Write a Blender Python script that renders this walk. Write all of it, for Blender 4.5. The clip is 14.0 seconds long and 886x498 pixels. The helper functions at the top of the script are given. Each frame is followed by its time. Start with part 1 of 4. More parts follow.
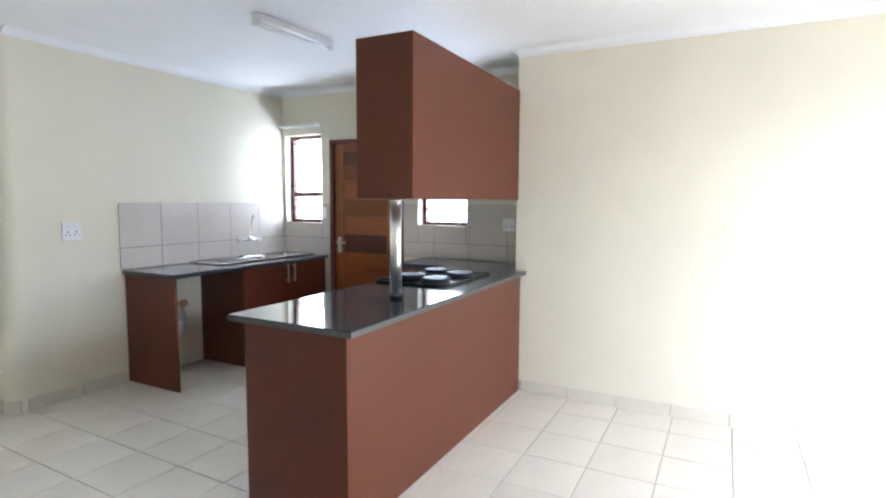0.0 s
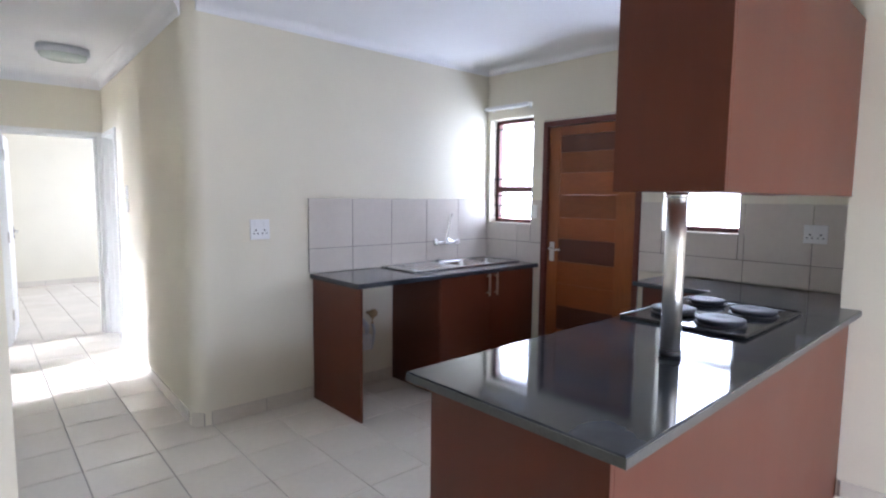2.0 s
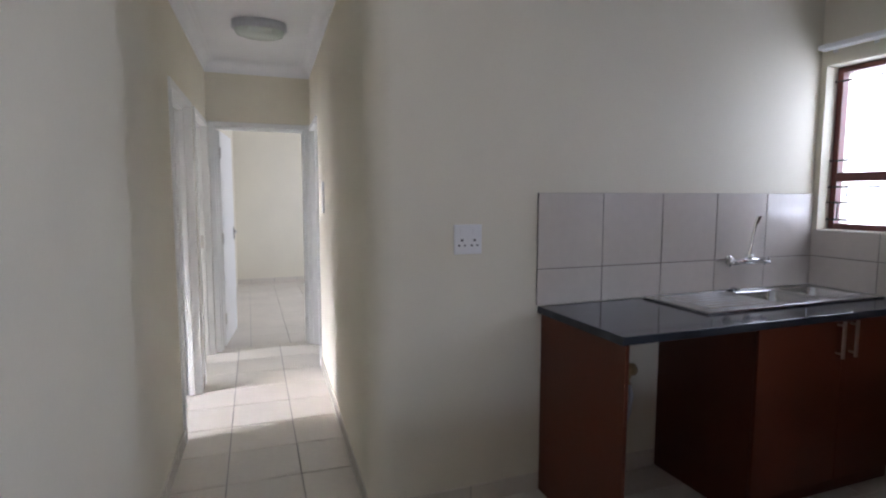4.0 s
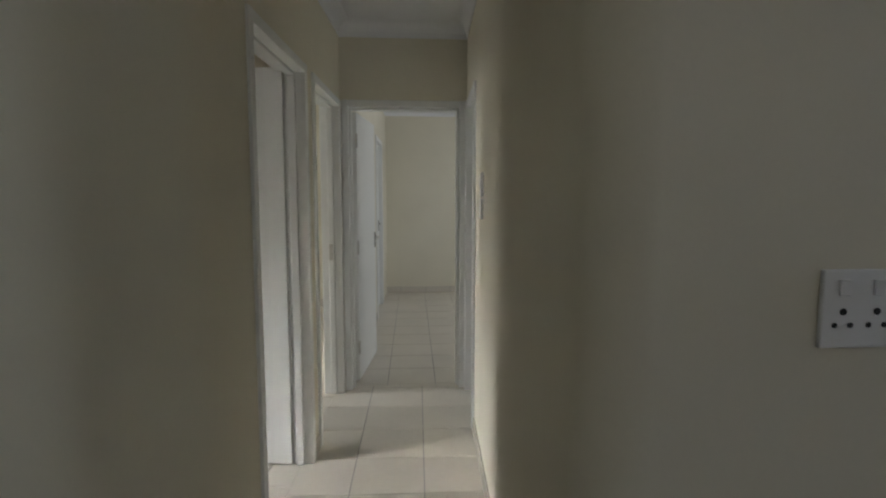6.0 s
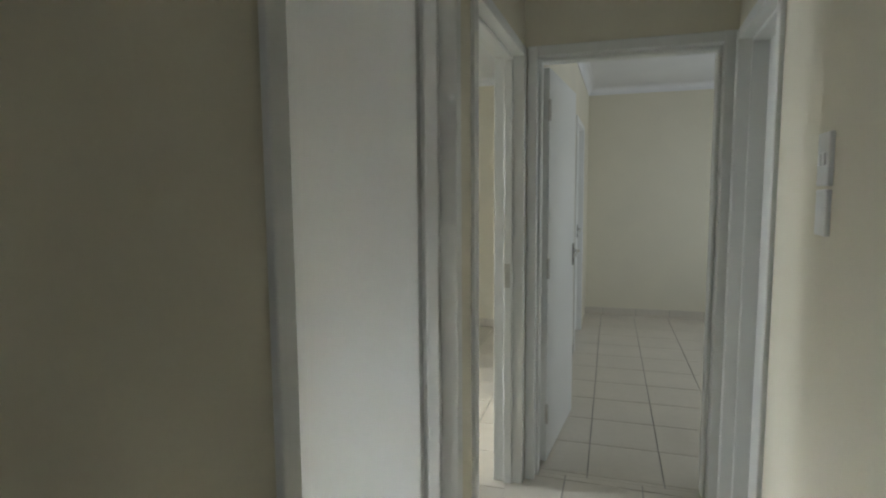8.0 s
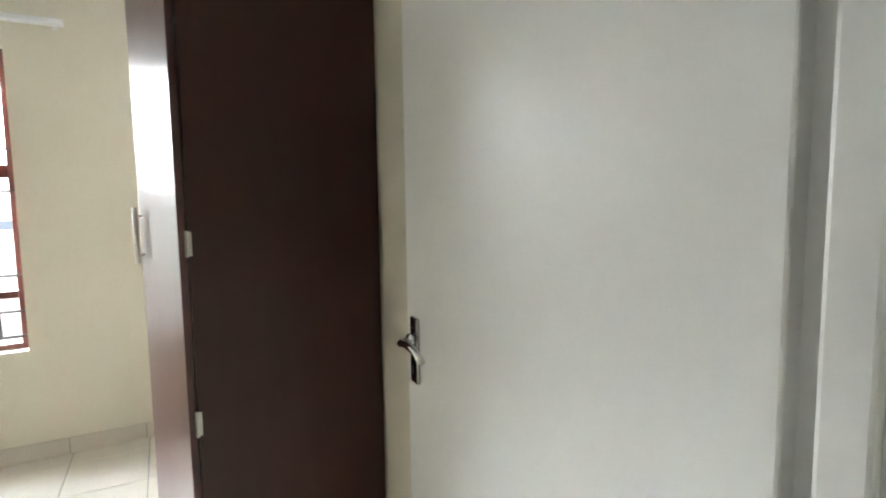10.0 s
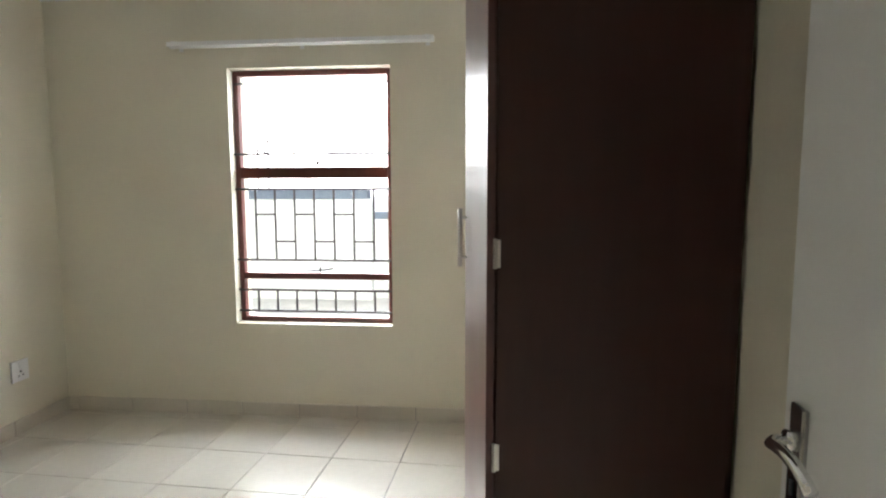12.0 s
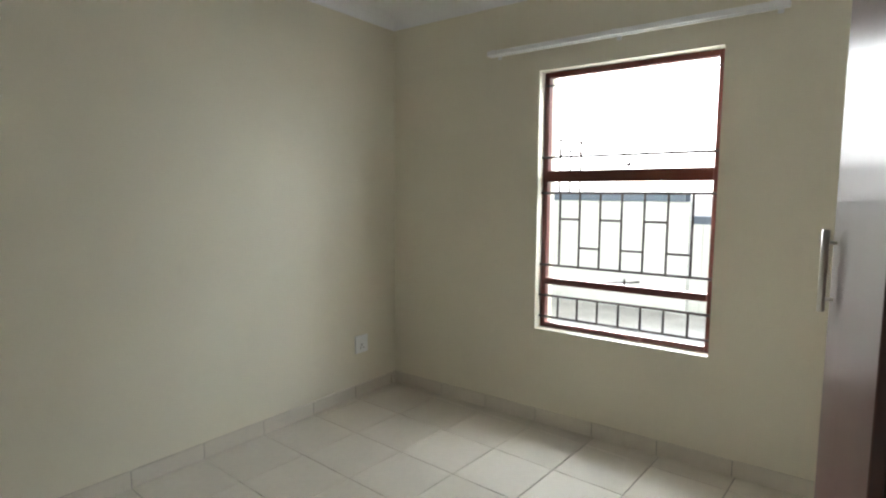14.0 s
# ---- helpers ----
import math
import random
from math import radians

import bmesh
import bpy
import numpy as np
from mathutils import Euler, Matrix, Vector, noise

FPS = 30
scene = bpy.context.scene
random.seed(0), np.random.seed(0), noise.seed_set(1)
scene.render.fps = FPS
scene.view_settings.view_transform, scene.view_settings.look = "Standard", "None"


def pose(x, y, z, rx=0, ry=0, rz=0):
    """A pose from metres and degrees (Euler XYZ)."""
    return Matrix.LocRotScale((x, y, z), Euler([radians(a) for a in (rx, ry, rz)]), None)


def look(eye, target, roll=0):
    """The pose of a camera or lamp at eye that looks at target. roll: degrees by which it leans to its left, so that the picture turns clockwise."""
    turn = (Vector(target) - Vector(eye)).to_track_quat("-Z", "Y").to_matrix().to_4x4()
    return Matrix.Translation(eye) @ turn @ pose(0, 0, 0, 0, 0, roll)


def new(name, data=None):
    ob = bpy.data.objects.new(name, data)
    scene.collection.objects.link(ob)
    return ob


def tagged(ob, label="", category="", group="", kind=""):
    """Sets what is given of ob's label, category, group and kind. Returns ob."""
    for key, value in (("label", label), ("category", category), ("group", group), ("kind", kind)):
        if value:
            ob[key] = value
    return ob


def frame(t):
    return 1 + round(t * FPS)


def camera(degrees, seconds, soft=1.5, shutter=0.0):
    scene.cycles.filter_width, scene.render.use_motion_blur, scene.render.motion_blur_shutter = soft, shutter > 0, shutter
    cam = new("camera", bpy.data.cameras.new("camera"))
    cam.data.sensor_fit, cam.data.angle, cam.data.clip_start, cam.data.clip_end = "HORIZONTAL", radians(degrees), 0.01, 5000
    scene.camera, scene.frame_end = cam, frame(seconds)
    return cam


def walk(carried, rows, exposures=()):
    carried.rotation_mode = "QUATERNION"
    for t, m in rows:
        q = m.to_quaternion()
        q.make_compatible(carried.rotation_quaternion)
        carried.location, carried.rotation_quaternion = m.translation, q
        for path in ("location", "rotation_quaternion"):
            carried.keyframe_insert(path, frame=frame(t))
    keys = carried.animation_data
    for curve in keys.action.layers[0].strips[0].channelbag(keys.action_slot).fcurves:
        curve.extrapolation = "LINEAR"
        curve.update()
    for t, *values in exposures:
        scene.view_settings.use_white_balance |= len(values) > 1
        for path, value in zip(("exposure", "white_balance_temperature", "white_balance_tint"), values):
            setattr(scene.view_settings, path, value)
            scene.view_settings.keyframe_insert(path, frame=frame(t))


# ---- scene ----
cam = camera(78.2, 14.0, soft=2.2)
PATH = [
    (0, (-1.919, -4.147, 1.435), (-0.151, -3.228, 1.259), 0.32),
    (0.5, (-1.749, -3.986, 1.435), (-0.034, -2.973, 1.254), 0.37),
    (1, (-1.559, -3.787, 1.444), (0.070, -2.642, 1.259), 0.42),
    (1.5, (-1.371, -3.604, 1.437), (0.123, -2.287, 1.244), 0.52),
    (2, (-1.175, -3.369, 1.422), (0.166, -1.898, 1.232), 0.61),
    (2.5, (-1.003, -3.106, 1.426), (0.178, -1.505, 1.226), 0.48),
    (3, (-0.855, -2.799, 1.416), (0.146, -1.079, 1.219), 0.35),
    (3.5, (-0.741, -2.458, 1.394), (0.095, -0.651, 1.205), 0.22),
    (4, (-0.619, -2.159, 1.390), (0.081, -0.296, 1.195), 0.08),
    (4.2, (-0.575, -2.051, 1.399), (0.063, -0.166, 1.197), 0.06),
    (6.3, (-0.403, -0.608, 1.385), (-0.345, 1.381, 1.182), 0.02),
    (6.5, (-0.386, -0.472, 1.388), (-0.393, 1.517, 1.179), 0.00),
    (7, (-0.378, -0.164, 1.379), (-0.576, 1.816, 1.170), -0.03),
    (7.2, (-0.392, -0.053, 1.386), (-0.657, 1.918, 1.174), -0.04),
    (9.3, (-0.665, 1.199, 1.302), (-1.886, 2.774, 1.130), -0.22),
    (9.5, (-0.679, 1.276, 1.317), (-2.027, 2.741, 1.117), -0.26),
    (10, (-0.814, 1.449, 1.307), (-2.443, 2.593, 1.111), -0.81),
    (10.5, (-0.861, 1.500, 1.305), (-2.641, 2.393, 1.126), -0.26),
    (11, (-0.970, 1.560, 1.295), (-2.872, 2.154, 1.118), -0.05),
    (11.5, (-1.010, 1.568, 1.307), (-2.982, 1.847, 1.124), 0.34),
    (12, (-1.075, 1.578, 1.322), (-3.066, 1.577, 1.125), -0.11),
    (12.5, (-1.187, 1.566, 1.319), (-3.157, 1.277, 1.130), 0.25),
    (13, (-1.257, 1.572, 1.310), (-3.168, 1.008, 1.130), 0.46),
    (13.5, (-1.303, 1.575, 1.311), (-3.111, 0.738, 1.138), 0.66),
    (14, (-1.298, 1.551, 1.350), (-2.988, 0.501, 1.149), 0.30),
]
EXPOSURES = [(0.0, 4.3, 5600, 13), (1.5, 4.2, 5400, 18), (3.0, 3.5, 5700, 24), (4.2, 2.85, 5700, 21), (6.3, 1.7, 6150, 11), (7.2, 1.75, 6050, 9), (9.3, 2.05, 5850, 5),
             (10.0, 2.8, 5850, 9), (11.0, 2.85, 5700, 9), (12.0, 2.0, 6000, 10), (13.0, 1.65, 6000, 9), (14.0, 1.65, 6000, 8)]
walk(cam, [(t, look(eye, target, roll)) for t, eye, target, roll in PATH], EXPOSURES)

# ---- sky, sun and the light of the openings ----
world = bpy.data.worlds.new("overcast_sky")
scene.world = world
world.use_nodes = True
wn = world.node_tree.nodes
sky = wn.new("ShaderNodeTexSky")
sky.sky_type = "NISHITA"
sky.sun_disc = False
sky.sun_elevation = radians(26)
sky.sun_rotation = radians(256)
sky.air_density, sky.dust_density = 1.0, 3.0
pale = wn.new("ShaderNodeHueSaturation")
pale.inputs["Saturation"].default_value = 0.2
world.node_tree.links.new(sky.outputs[0], pale.inputs["Color"])
world.node_tree.links.new(pale.outputs[0], wn["Background"].inputs[0])
wn["Background"].inputs[1].default_value = 0.085

sun_data = bpy.data.lights.new("sun", "SUN")
sun_data.energy, sun_data.angle, sun_data.color = 1.5, radians(28), (1.0, 0.99, 0.97)
sun = new("sun", sun_data)
sun.matrix_world = look((-14, -3.6, 7.2), (0, 0, 0))


def window_light(name, eye, target, width, height, watts, color=(0.93, 0.97, 1.0)):
    data = bpy.data.lights.new(name, "AREA")
    data.shape, data.size, data.size_y = "RECTANGLE", width, height
    data.energy, data.color = watts, color
    ob = new(name, data)
    ob.matrix_world = look(eye, target)
    return ob


COOL = (0.86, 0.93, 1.0)
window_light("daylight_living_door", (0.3, -8.2, 3.0), (0.5, -4.4, 0.0), 2.8, 2.2, 25.0, COOL)
window_light("daylight_kitchen_window", (2.66, -0.25, 1.63), (0, -0.25, 1.4), 0.46, 0.86, 0.95, COOL)
window_light("daylight_hob_window", (2.66, -1.83, 1.63), (0, -1.83, 1.4), 0.48, 0.86, 1.3, COOL)
window_light("daylight_bedroom_window", (-5.14, 0.90, 3.1), (-4.05, 0.80, 1.4), 2.0, 1.2, 58)
window_light("daylight_bedroom_west_side", (-5.00, 2.45, 2.3), (-4.16, 0.72, 1.2), 1.2, 1.2, 22)
window_light("daylight_bedroom_south_side", (-5.47, -1.02, 1.75), (-4.13, 0.97, 1.35), 1.3, 1.5, 135)
window_light("daylight_second_room", (-4.2, 2.9, 1.55), (0, 2.7, 1.1), 0.7, 1.2, 6.5)
window_light("daylight_end_room", (1.93, 5.2, 1.5), (0, 5.2, 1.2), 1.2, 1.2, 3.4)
window_light("daylight_bathroom", (1.93, 2.6, 1.7), (0, 2.6, 1.2), 0.5, 0.5, 1.6)

# ---- materials ----
def material(name, color, rough=0.5, metal=0.0, grain=40.0, vary=0.08, bump=0.02, stain=0.06, stretch=(1, 1, 1), per_object=0.0, coat=0.0, sheen=0.5):
    """Base colour with fine grain, broad stains and a slight relief."""
    m = bpy.data.materials.new(name)
    m.use_nodes = True
    nodes, links = m.node_tree.nodes, m.node_tree.links
    bsdf = nodes["Principled BSDF"]
    bsdf.inputs["Metallic"].default_value = metal
    bsdf.inputs["Coat Weight"].default_value = coat
    bsdf.inputs["Specular IOR Level"].default_value = sheen
    coords = nodes.new("ShaderNodeTexCoord")
    mapping = nodes.new("ShaderNodeMapping")
    mapping.inputs["Scale"].default_value = stretch
    links.new(coords.outputs["Object"], mapping.inputs[0])
    fine = nodes.new("ShaderNodeTexNoise")
    fine.inputs["Scale"].default_value, fine.inputs["Detail"].default_value = grain, 5
    links.new(mapping.outputs[0], fine.inputs["Vector"])
    broad = nodes.new("ShaderNodeTexNoise")
    broad.inputs["Scale"].default_value, broad.inputs["Detail"].default_value = 2.3, 3
    links.new(coords.outputs["Object"], broad.inputs["Vector"])
    dark = [max(c * (1 - vary), 0) for c in color]
    light = [min(c * (1 + vary), 1) for c in color]
    ramp = nodes.new("ShaderNodeMix")
    ramp.data_type = "RGBA"
    ramp.inputs["A"].default_value, ramp.inputs["B"].default_value = (*dark, 1), (*light, 1)
    links.new(fine.outputs["Fac"], ramp.inputs["Factor"])
    value = nodes.new("ShaderNodeMapRange")
    value.inputs["From Min"].default_value, value.inputs["From Max"].default_value = 0.3, 0.7
    value.inputs["To Min"].default_value, value.inputs["To Max"].default_value = 1 - stain, 1 + stain
    links.new(broad.outputs["Fac"], value.inputs["Value"])
    hsv = nodes.new("ShaderNodeHueSaturation")
    links.new(ramp.outputs["Result"], hsv.inputs["Color"])
    if per_object:
        info = nodes.new("ShaderNodeObjectInfo")
        own = nodes.new("ShaderNodeMapRange")
        own.inputs["To Min"].default_value, own.inputs["To Max"].default_value = 1 - per_object, 1 + per_object
        links.new(info.outputs["Random"], own.inputs["Value"])
        times = nodes.new("ShaderNodeMath")
        times.operation = "MULTIPLY"
        links.new(value.outputs[0], times.inputs[0])
        links.new(own.outputs[0], times.inputs[1])
        links.new(times.outputs[0], hsv.inputs["Value"])
    else:
        links.new(value.outputs[0], hsv.inputs["Value"])
    links.new(hsv.outputs[0], bsdf.inputs["Base Color"])
    gloss = nodes.new("ShaderNodeMapRange")
    gloss.inputs["To Min"].default_value, gloss.inputs["To Max"].default_value = max(rough - 0.06, 0.02), min(rough + 0.06, 1)
    links.new(broad.outputs["Fac"], gloss.inputs["Value"])
    links.new(gloss.outputs[0], bsdf.inputs["Roughness"])
    if bump:
        relief = nodes.new("ShaderNodeBump")
        relief.inputs["Strength"].default_value, relief.inputs["Distance"].default_value = bump, 0.01
        links.new(fine.outputs["Fac"], relief.inputs["Height"])
        links.new(relief.outputs[0], bsdf.inputs["Normal"])
    return m


def pane_glass():
    m = bpy.data.materials.new("window_glass")
    m.use_nodes = True
    b = m.node_tree.nodes["Principled BSDF"]
    b.inputs["Transmission Weight"].default_value, b.inputs["Roughness"].default_value, b.inputs["IOR"].default_value = 1, 0.0, 1.1
    b.inputs["Base Color"].default_value = (0.97, 0.98, 0.97, 1)
    return m


CREAM = material("cream_wall_paint", (0.73, 0.685, 0.555), 0.7, grain=90, vary=0.025, bump=0.035, stain=0.025)
WHITE = material("white_ceiling_paint", (0.80, 0.80, 0.80), 0.8, grain=60, vary=0.015, bump=0.06, stain=0.02)
ENAMEL = material("white_enamel_paint", (0.77, 0.77, 0.74), 0.36, grain=55, vary=0.015, bump=0.008, stain=0.02, sheen=0.45)
TILE = material("cream_floor_tile", (0.66, 0.61, 0.52), 0.24, grain=28, vary=0.05, bump=0.01, stain=0.035, per_object=0.012)
GROUT = material("grey_grout", (0.33, 0.31, 0.275), 0.9, grain=200, vary=0.15, bump=0.1)
DARK_GROUT = material("dark_grey_grout", (0.17, 0.155, 0.135), 0.9, grain=200, vary=0.15, bump=0.1)
SPLASH = material("greige_wall_tile", (0.60, 0.55, 0.49), 0.22, grain=22, vary=0.05, bump=0.02, stain=0.04, per_object=0.02)
MAHOGANY = material("mahogany_board", (0.104, 0.0255, 0.0105), 0.38, sheen=0.35, grain=30, vary=0.07, bump=0.012, stain=0.10, stretch=(1, 1, 0.12))
WENGE = material("dark_wardrobe_board", (0.047, 0.0165, 0.0115), 0.38, sheen=0.35, grain=34, vary=0.2, bump=0.012, stain=0.1, stretch=(1, 1, 0.1))
GLOSSY_WENGE = material("glossy_wardrobe_board", (0.085, 0.034, 0.030), 0.30, grain=34, vary=0.18, bump=0.008, stain=0.1, stretch=(1, 1, 0.1), coat=0.0)
STONE = material("charcoal_worktop", (0.036, 0.041, 0.050), 0.08, grain=5, vary=0.9, bump=0.002, stain=0.4)
STONE_EDGE = material("worktop_edge", (0.075, 0.08, 0.076), 0.4, grain=150, vary=0.4, bump=0.03, stain=0.15)
DOOR_WOOD = material("orange_brown_wood", (0.215, 0.060, 0.014), 0.32, grain=16, vary=0.32, bump=0.03, stain=0.14, stretch=(1, 0.8, 14), per_object=0.22)
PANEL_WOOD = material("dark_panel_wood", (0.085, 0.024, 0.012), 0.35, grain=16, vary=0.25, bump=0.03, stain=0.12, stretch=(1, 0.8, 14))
STILE_WOOD = material("varnished_stile", (0.25, 0.078, 0.019), 0.32, grain=16, vary=0.28, bump=0.03, stain=0.12, stretch=(8, 8, 0.6))
FRAME_WOOD = material("red_brown_frame_wood", (0.115, 0.026, 0.018), 0.4, grain=20, vary=0.2, bump=0.03, stretch=(6, 6, 0.7))
STEEL = material("brushed_steel", (0.62, 0.62, 0.61), 0.22, metal=1.0, grain=90, vary=0.06, bump=0.02, stretch=(1, 8, 1))
POLE = material("polished_pole_steel", (0.92, 0.91, 0.88), 0.30, metal=1.0, grain=90, vary=0.03, bump=0.01, stretch=(1, 1, 0.1))
CHROME = material("chrome", (0.80, 0.80, 0.79), 0.1, metal=1.0, grain=50, vary=0.02, bump=0.0)
SATIN = material("satin_nickel", (0.58, 0.56, 0.52), 0.3, metal=1.0, grain=80, vary=0.05, bump=0.02)
BLACK = material("black_plastic", (0.012, 0.012, 0.013), 0.35, grain=60, vary=0.2)
HOB = material("black_hob_enamel", (0.010, 0.010, 0.012), 0.1, grain=60, vary=0.2, bump=0.0)
PLATE_IRON = material("cast_iron_plate", (0.028, 0.030, 0.038), 0.6, grain=120, vary=0.3, bump=0.05)
PLASTIC = material("white_plastic", (0.80, 0.80, 0.79), 0.35, grain=40, vary=0.01, bump=0.0)
HANDLE = material("dull_chrome", (0.42, 0.42, 0.41), 0.2, metal=1.0, grain=60, vary=0.08, bump=0.01)
HOLE = material("socket_hole", (0.02, 0.02, 0.02), 0.7)
TUBE = material("unlit_fluorescent_tube", (0.85, 0.86, 0.86), 0.2, grain=30, vary=0.01, bump=0.0)
DIFFUSER = material("lamp_diffuser", (0.62, 0.68, 0.62), 0.25, grain=30, vary=0.05, bump=0.02)
IRON = material("painted_burglar_bar", (0.035, 0.022, 0.020), 0.5, grain=120, vary=0.2)
PVC = material("grey_pvc_pipe", (0.52, 0.54, 0.56), 0.4, grain=60, vary=0.05)
BRASS = material("aged_brass", (0.42, 0.30, 0.16), 0.4, metal=0.8, grain=60, vary=0.2)
PLASTER = material("pale_boundary_plaster", (0.66, 0.66, 0.64), 0.9, grain=30, vary=0.08, bump=0.2, stain=0.08)
SLATE = material("grey_coping", (0.13, 0.155, 0.20), 0.8, grain=30, vary=0.1, bump=0.1)
SAND = material("swept_yard_ground", (0.52, 0.50, 0.47), 0.95, grain=14, vary=0.2, bump=0.3, stain=0.15)
GLASS = pane_glass()


# ---- building tools ----
def mesh_object(name, bm, mat, parent=None, label="", smooth=False):
    mesh = bpy.data.meshes.new(name)
    bmesh.ops.recalc_face_normals(bm, faces=bm.faces)
    bm.to_mesh(mesh)
    bm.free()
    mesh.materials.append(mat)
    if smooth:
        for poly in mesh.polygons:
            poly.use_smooth = True
    ob = new(name, mesh)
    if parent is not None:
        ob.parent = parent
    if label:
        ob["label"] = label
    return ob


def part(name, bm, mat, parent, label="", smooth=False):
    return mesh_object(name, bm, mat, parent, label, smooth)


def thing(name, m, label, category, group="", kind=""):
    ob = new(name)
    ob.empty_display_size = 0.1
    ob.matrix_basis = m
    return tagged(ob, label, category, group, kind)


def box(x0, x1, y0, y1, z0, z1, bevel=0.0, segments=2, bm=None):
    bm = bm or bmesh.new()
    made = bmesh.ops.create_cube(bm, size=1.0, matrix=Matrix.LocRotScale(((x0 + x1) / 2, (y0 + y1) / 2, (z0 + z1) / 2), None, (x1 - x0, y1 - y0, z1 - z0)))
    if bevel:
        edges = {e for v in made["verts"] for e in v.link_edges}
        bmesh.ops.bevel(bm, geom=list(edges), offset=bevel, segments=segments, profile=0.5, affect="EDGES")
    return bm


def prism(points, z0, z1, bm=None):
    """An upright block over a floor outline."""
    bm = bm or bmesh.new()
    low = [bm.verts.new((x, y, z0)) for x, y in points]
    high = [bm.verts.new((x, y, z1)) for x, y in points]
    bm.faces.new(low[::-1])
    bm.faces.new(high)
    n = len(points)
    for i in range(n):
        bm.faces.new((low[i], low[(i + 1) % n], high[(i + 1) % n], high[i]))
    return bm


def rod(a, b, radius, sides=12, radius2=None, bm=None):
    bm = bm or bmesh.new()
    a, b = Vector(a), Vector(b)
    turn = (b - a).to_track_quat("Z", "Y").to_matrix().to_4x4()
    bmesh.ops.create_cone(bm, cap_ends=True, segments=sides, radius1=radius, radius2=radius if radius2 is None else radius2, depth=(b - a).length,
                          matrix=Matrix.Translation((a + b) / 2) @ turn)
    return bm


def pipe(points, radius, sides=10, bm=None):
    """A round pipe along a line of points."""
    bm = bm or bmesh.new()
    points = [Vector(p) for p in points]
    rings = []
    for i, p in enumerate(points):
        way = (points[min(i + 1, len(points) - 1)] - points[max(i - 1, 0)]).normalized()
        turn = way.to_track_quat("Z", "Y")
        rings.append([bm.verts.new(p + turn @ Vector((radius * math.cos(a), radius * math.sin(a), 0))) for a in np.arange(sides) * 2 * math.pi / sides])
    for one, two in zip(rings, rings[1:]):
        for k in range(sides):
            bm.faces.new((one[k], one[(k + 1) % sides], two[(k + 1) % sides], two[k]))
    bm.faces.new(rings[0][::-1])
    bm.faces.new(rings[-1])
    return bm


def lathe(profile, sides=28, bm=None):
    """A turned body about z from (radius, height) steps."""
    bm = bm or bmesh.new()
    rings = [[bm.verts.new((r * math.cos(a), r * math.sin(a), z)) for a in np.arange(sides) * 2 * math.pi / sides] for r, z in profile]
    for one, two in zip(rings, rings[1:]):
        for k in range(sides):
            bm.faces.new((one[k], one[(k + 1) % sides], two[(k + 1) % sides], two[k]))
    bm.faces.new(rings[0][::-1])
    bm.faces.new(rings[-1])
    return bm


# ---- the plan ----
CEILING = 2.53
BACK_X = 2.42       # kitchen's outer wall
SIDE_X = 1.947      # plain living-room wall beside the counter
SIDE_Y = -2.754     # where that wall ends at the kitchen
END_Y = 2.98
# the bedroom stands slightly askew; its own axes start at the door's hinge
ROOM = pose(-0.992, 1.915, 0, 0, 0, -5.143)
BED_X, BED_Y0, BED_Y1 = -3.125, -2.965, 0.145


def left_x(y):
    return -0.996 + 0.049 * y


def right_x(y):
    return -0.126 + 0.049 * y


def west_x(y):
    return -0.80 + 0.0375 * (y - 3.1)


def structure(name, bm, mat, label, category="wall"):
    return tagged(mesh_object(name, bm, mat), label, category, kind="structure")


def wall_along_y(name, x0, x1, y0, y1, openings, label, height=CEILING + 0.05):
    """A wall between x0 and x1 with openings (y from, y to, sill, head)."""
    bm = bmesh.new()
    at = y0
    for a, b, low, high in sorted(openings):
        box(x0, x1, at, a, -0.02, height, bm=bm)
        if low > 0:
            box(x0, x1, a, b, -0.02, low, bm=bm)
        box(x0, x1, a, b, high, height, bm=bm)
        at = b
    box(x0, x1, at, y1, -0.02, height, bm=bm)
    bmesh.ops.remove_doubles(bm, verts=bm.verts, dist=1e-5)
    return structure(name, bm, CREAM, label)


def wall_along_x(name, y0, y1, x0, x1, openings, label, height=CEILING + 0.05):
    bm = bmesh.new()
    at = x0
    for a, b, low, high in sorted(openings):
        box(at, a, y0, y1, -0.02, height, bm=bm)
        if low > 0:
            box(a, b, y0, y1, -0.02, low, bm=bm)
        box(a, b, y0, y1, high, height, bm=bm)
        at = b
    box(at, x1, y0, y1, -0.02, height, bm=bm)
    bmesh.ops.remove_doubles(bm, verts=bm.verts, dist=1e-5)
    return structure(name, bm, CREAM, label)


def skew_wall(name, line, thick, spans, label):
    """The passage's walls stand slightly askew: pieces (y from, y to, z from, z to) along line(y), thick towards +x or -x."""
    bm = bmesh.new()
    for a, b, low, high in spans:
        prism([(line(a), a), (line(b), b), (line(b) + thick, b), (line(a) + thick, a)], low, high, bm)
    return structure(name, bm, CREAM, label)


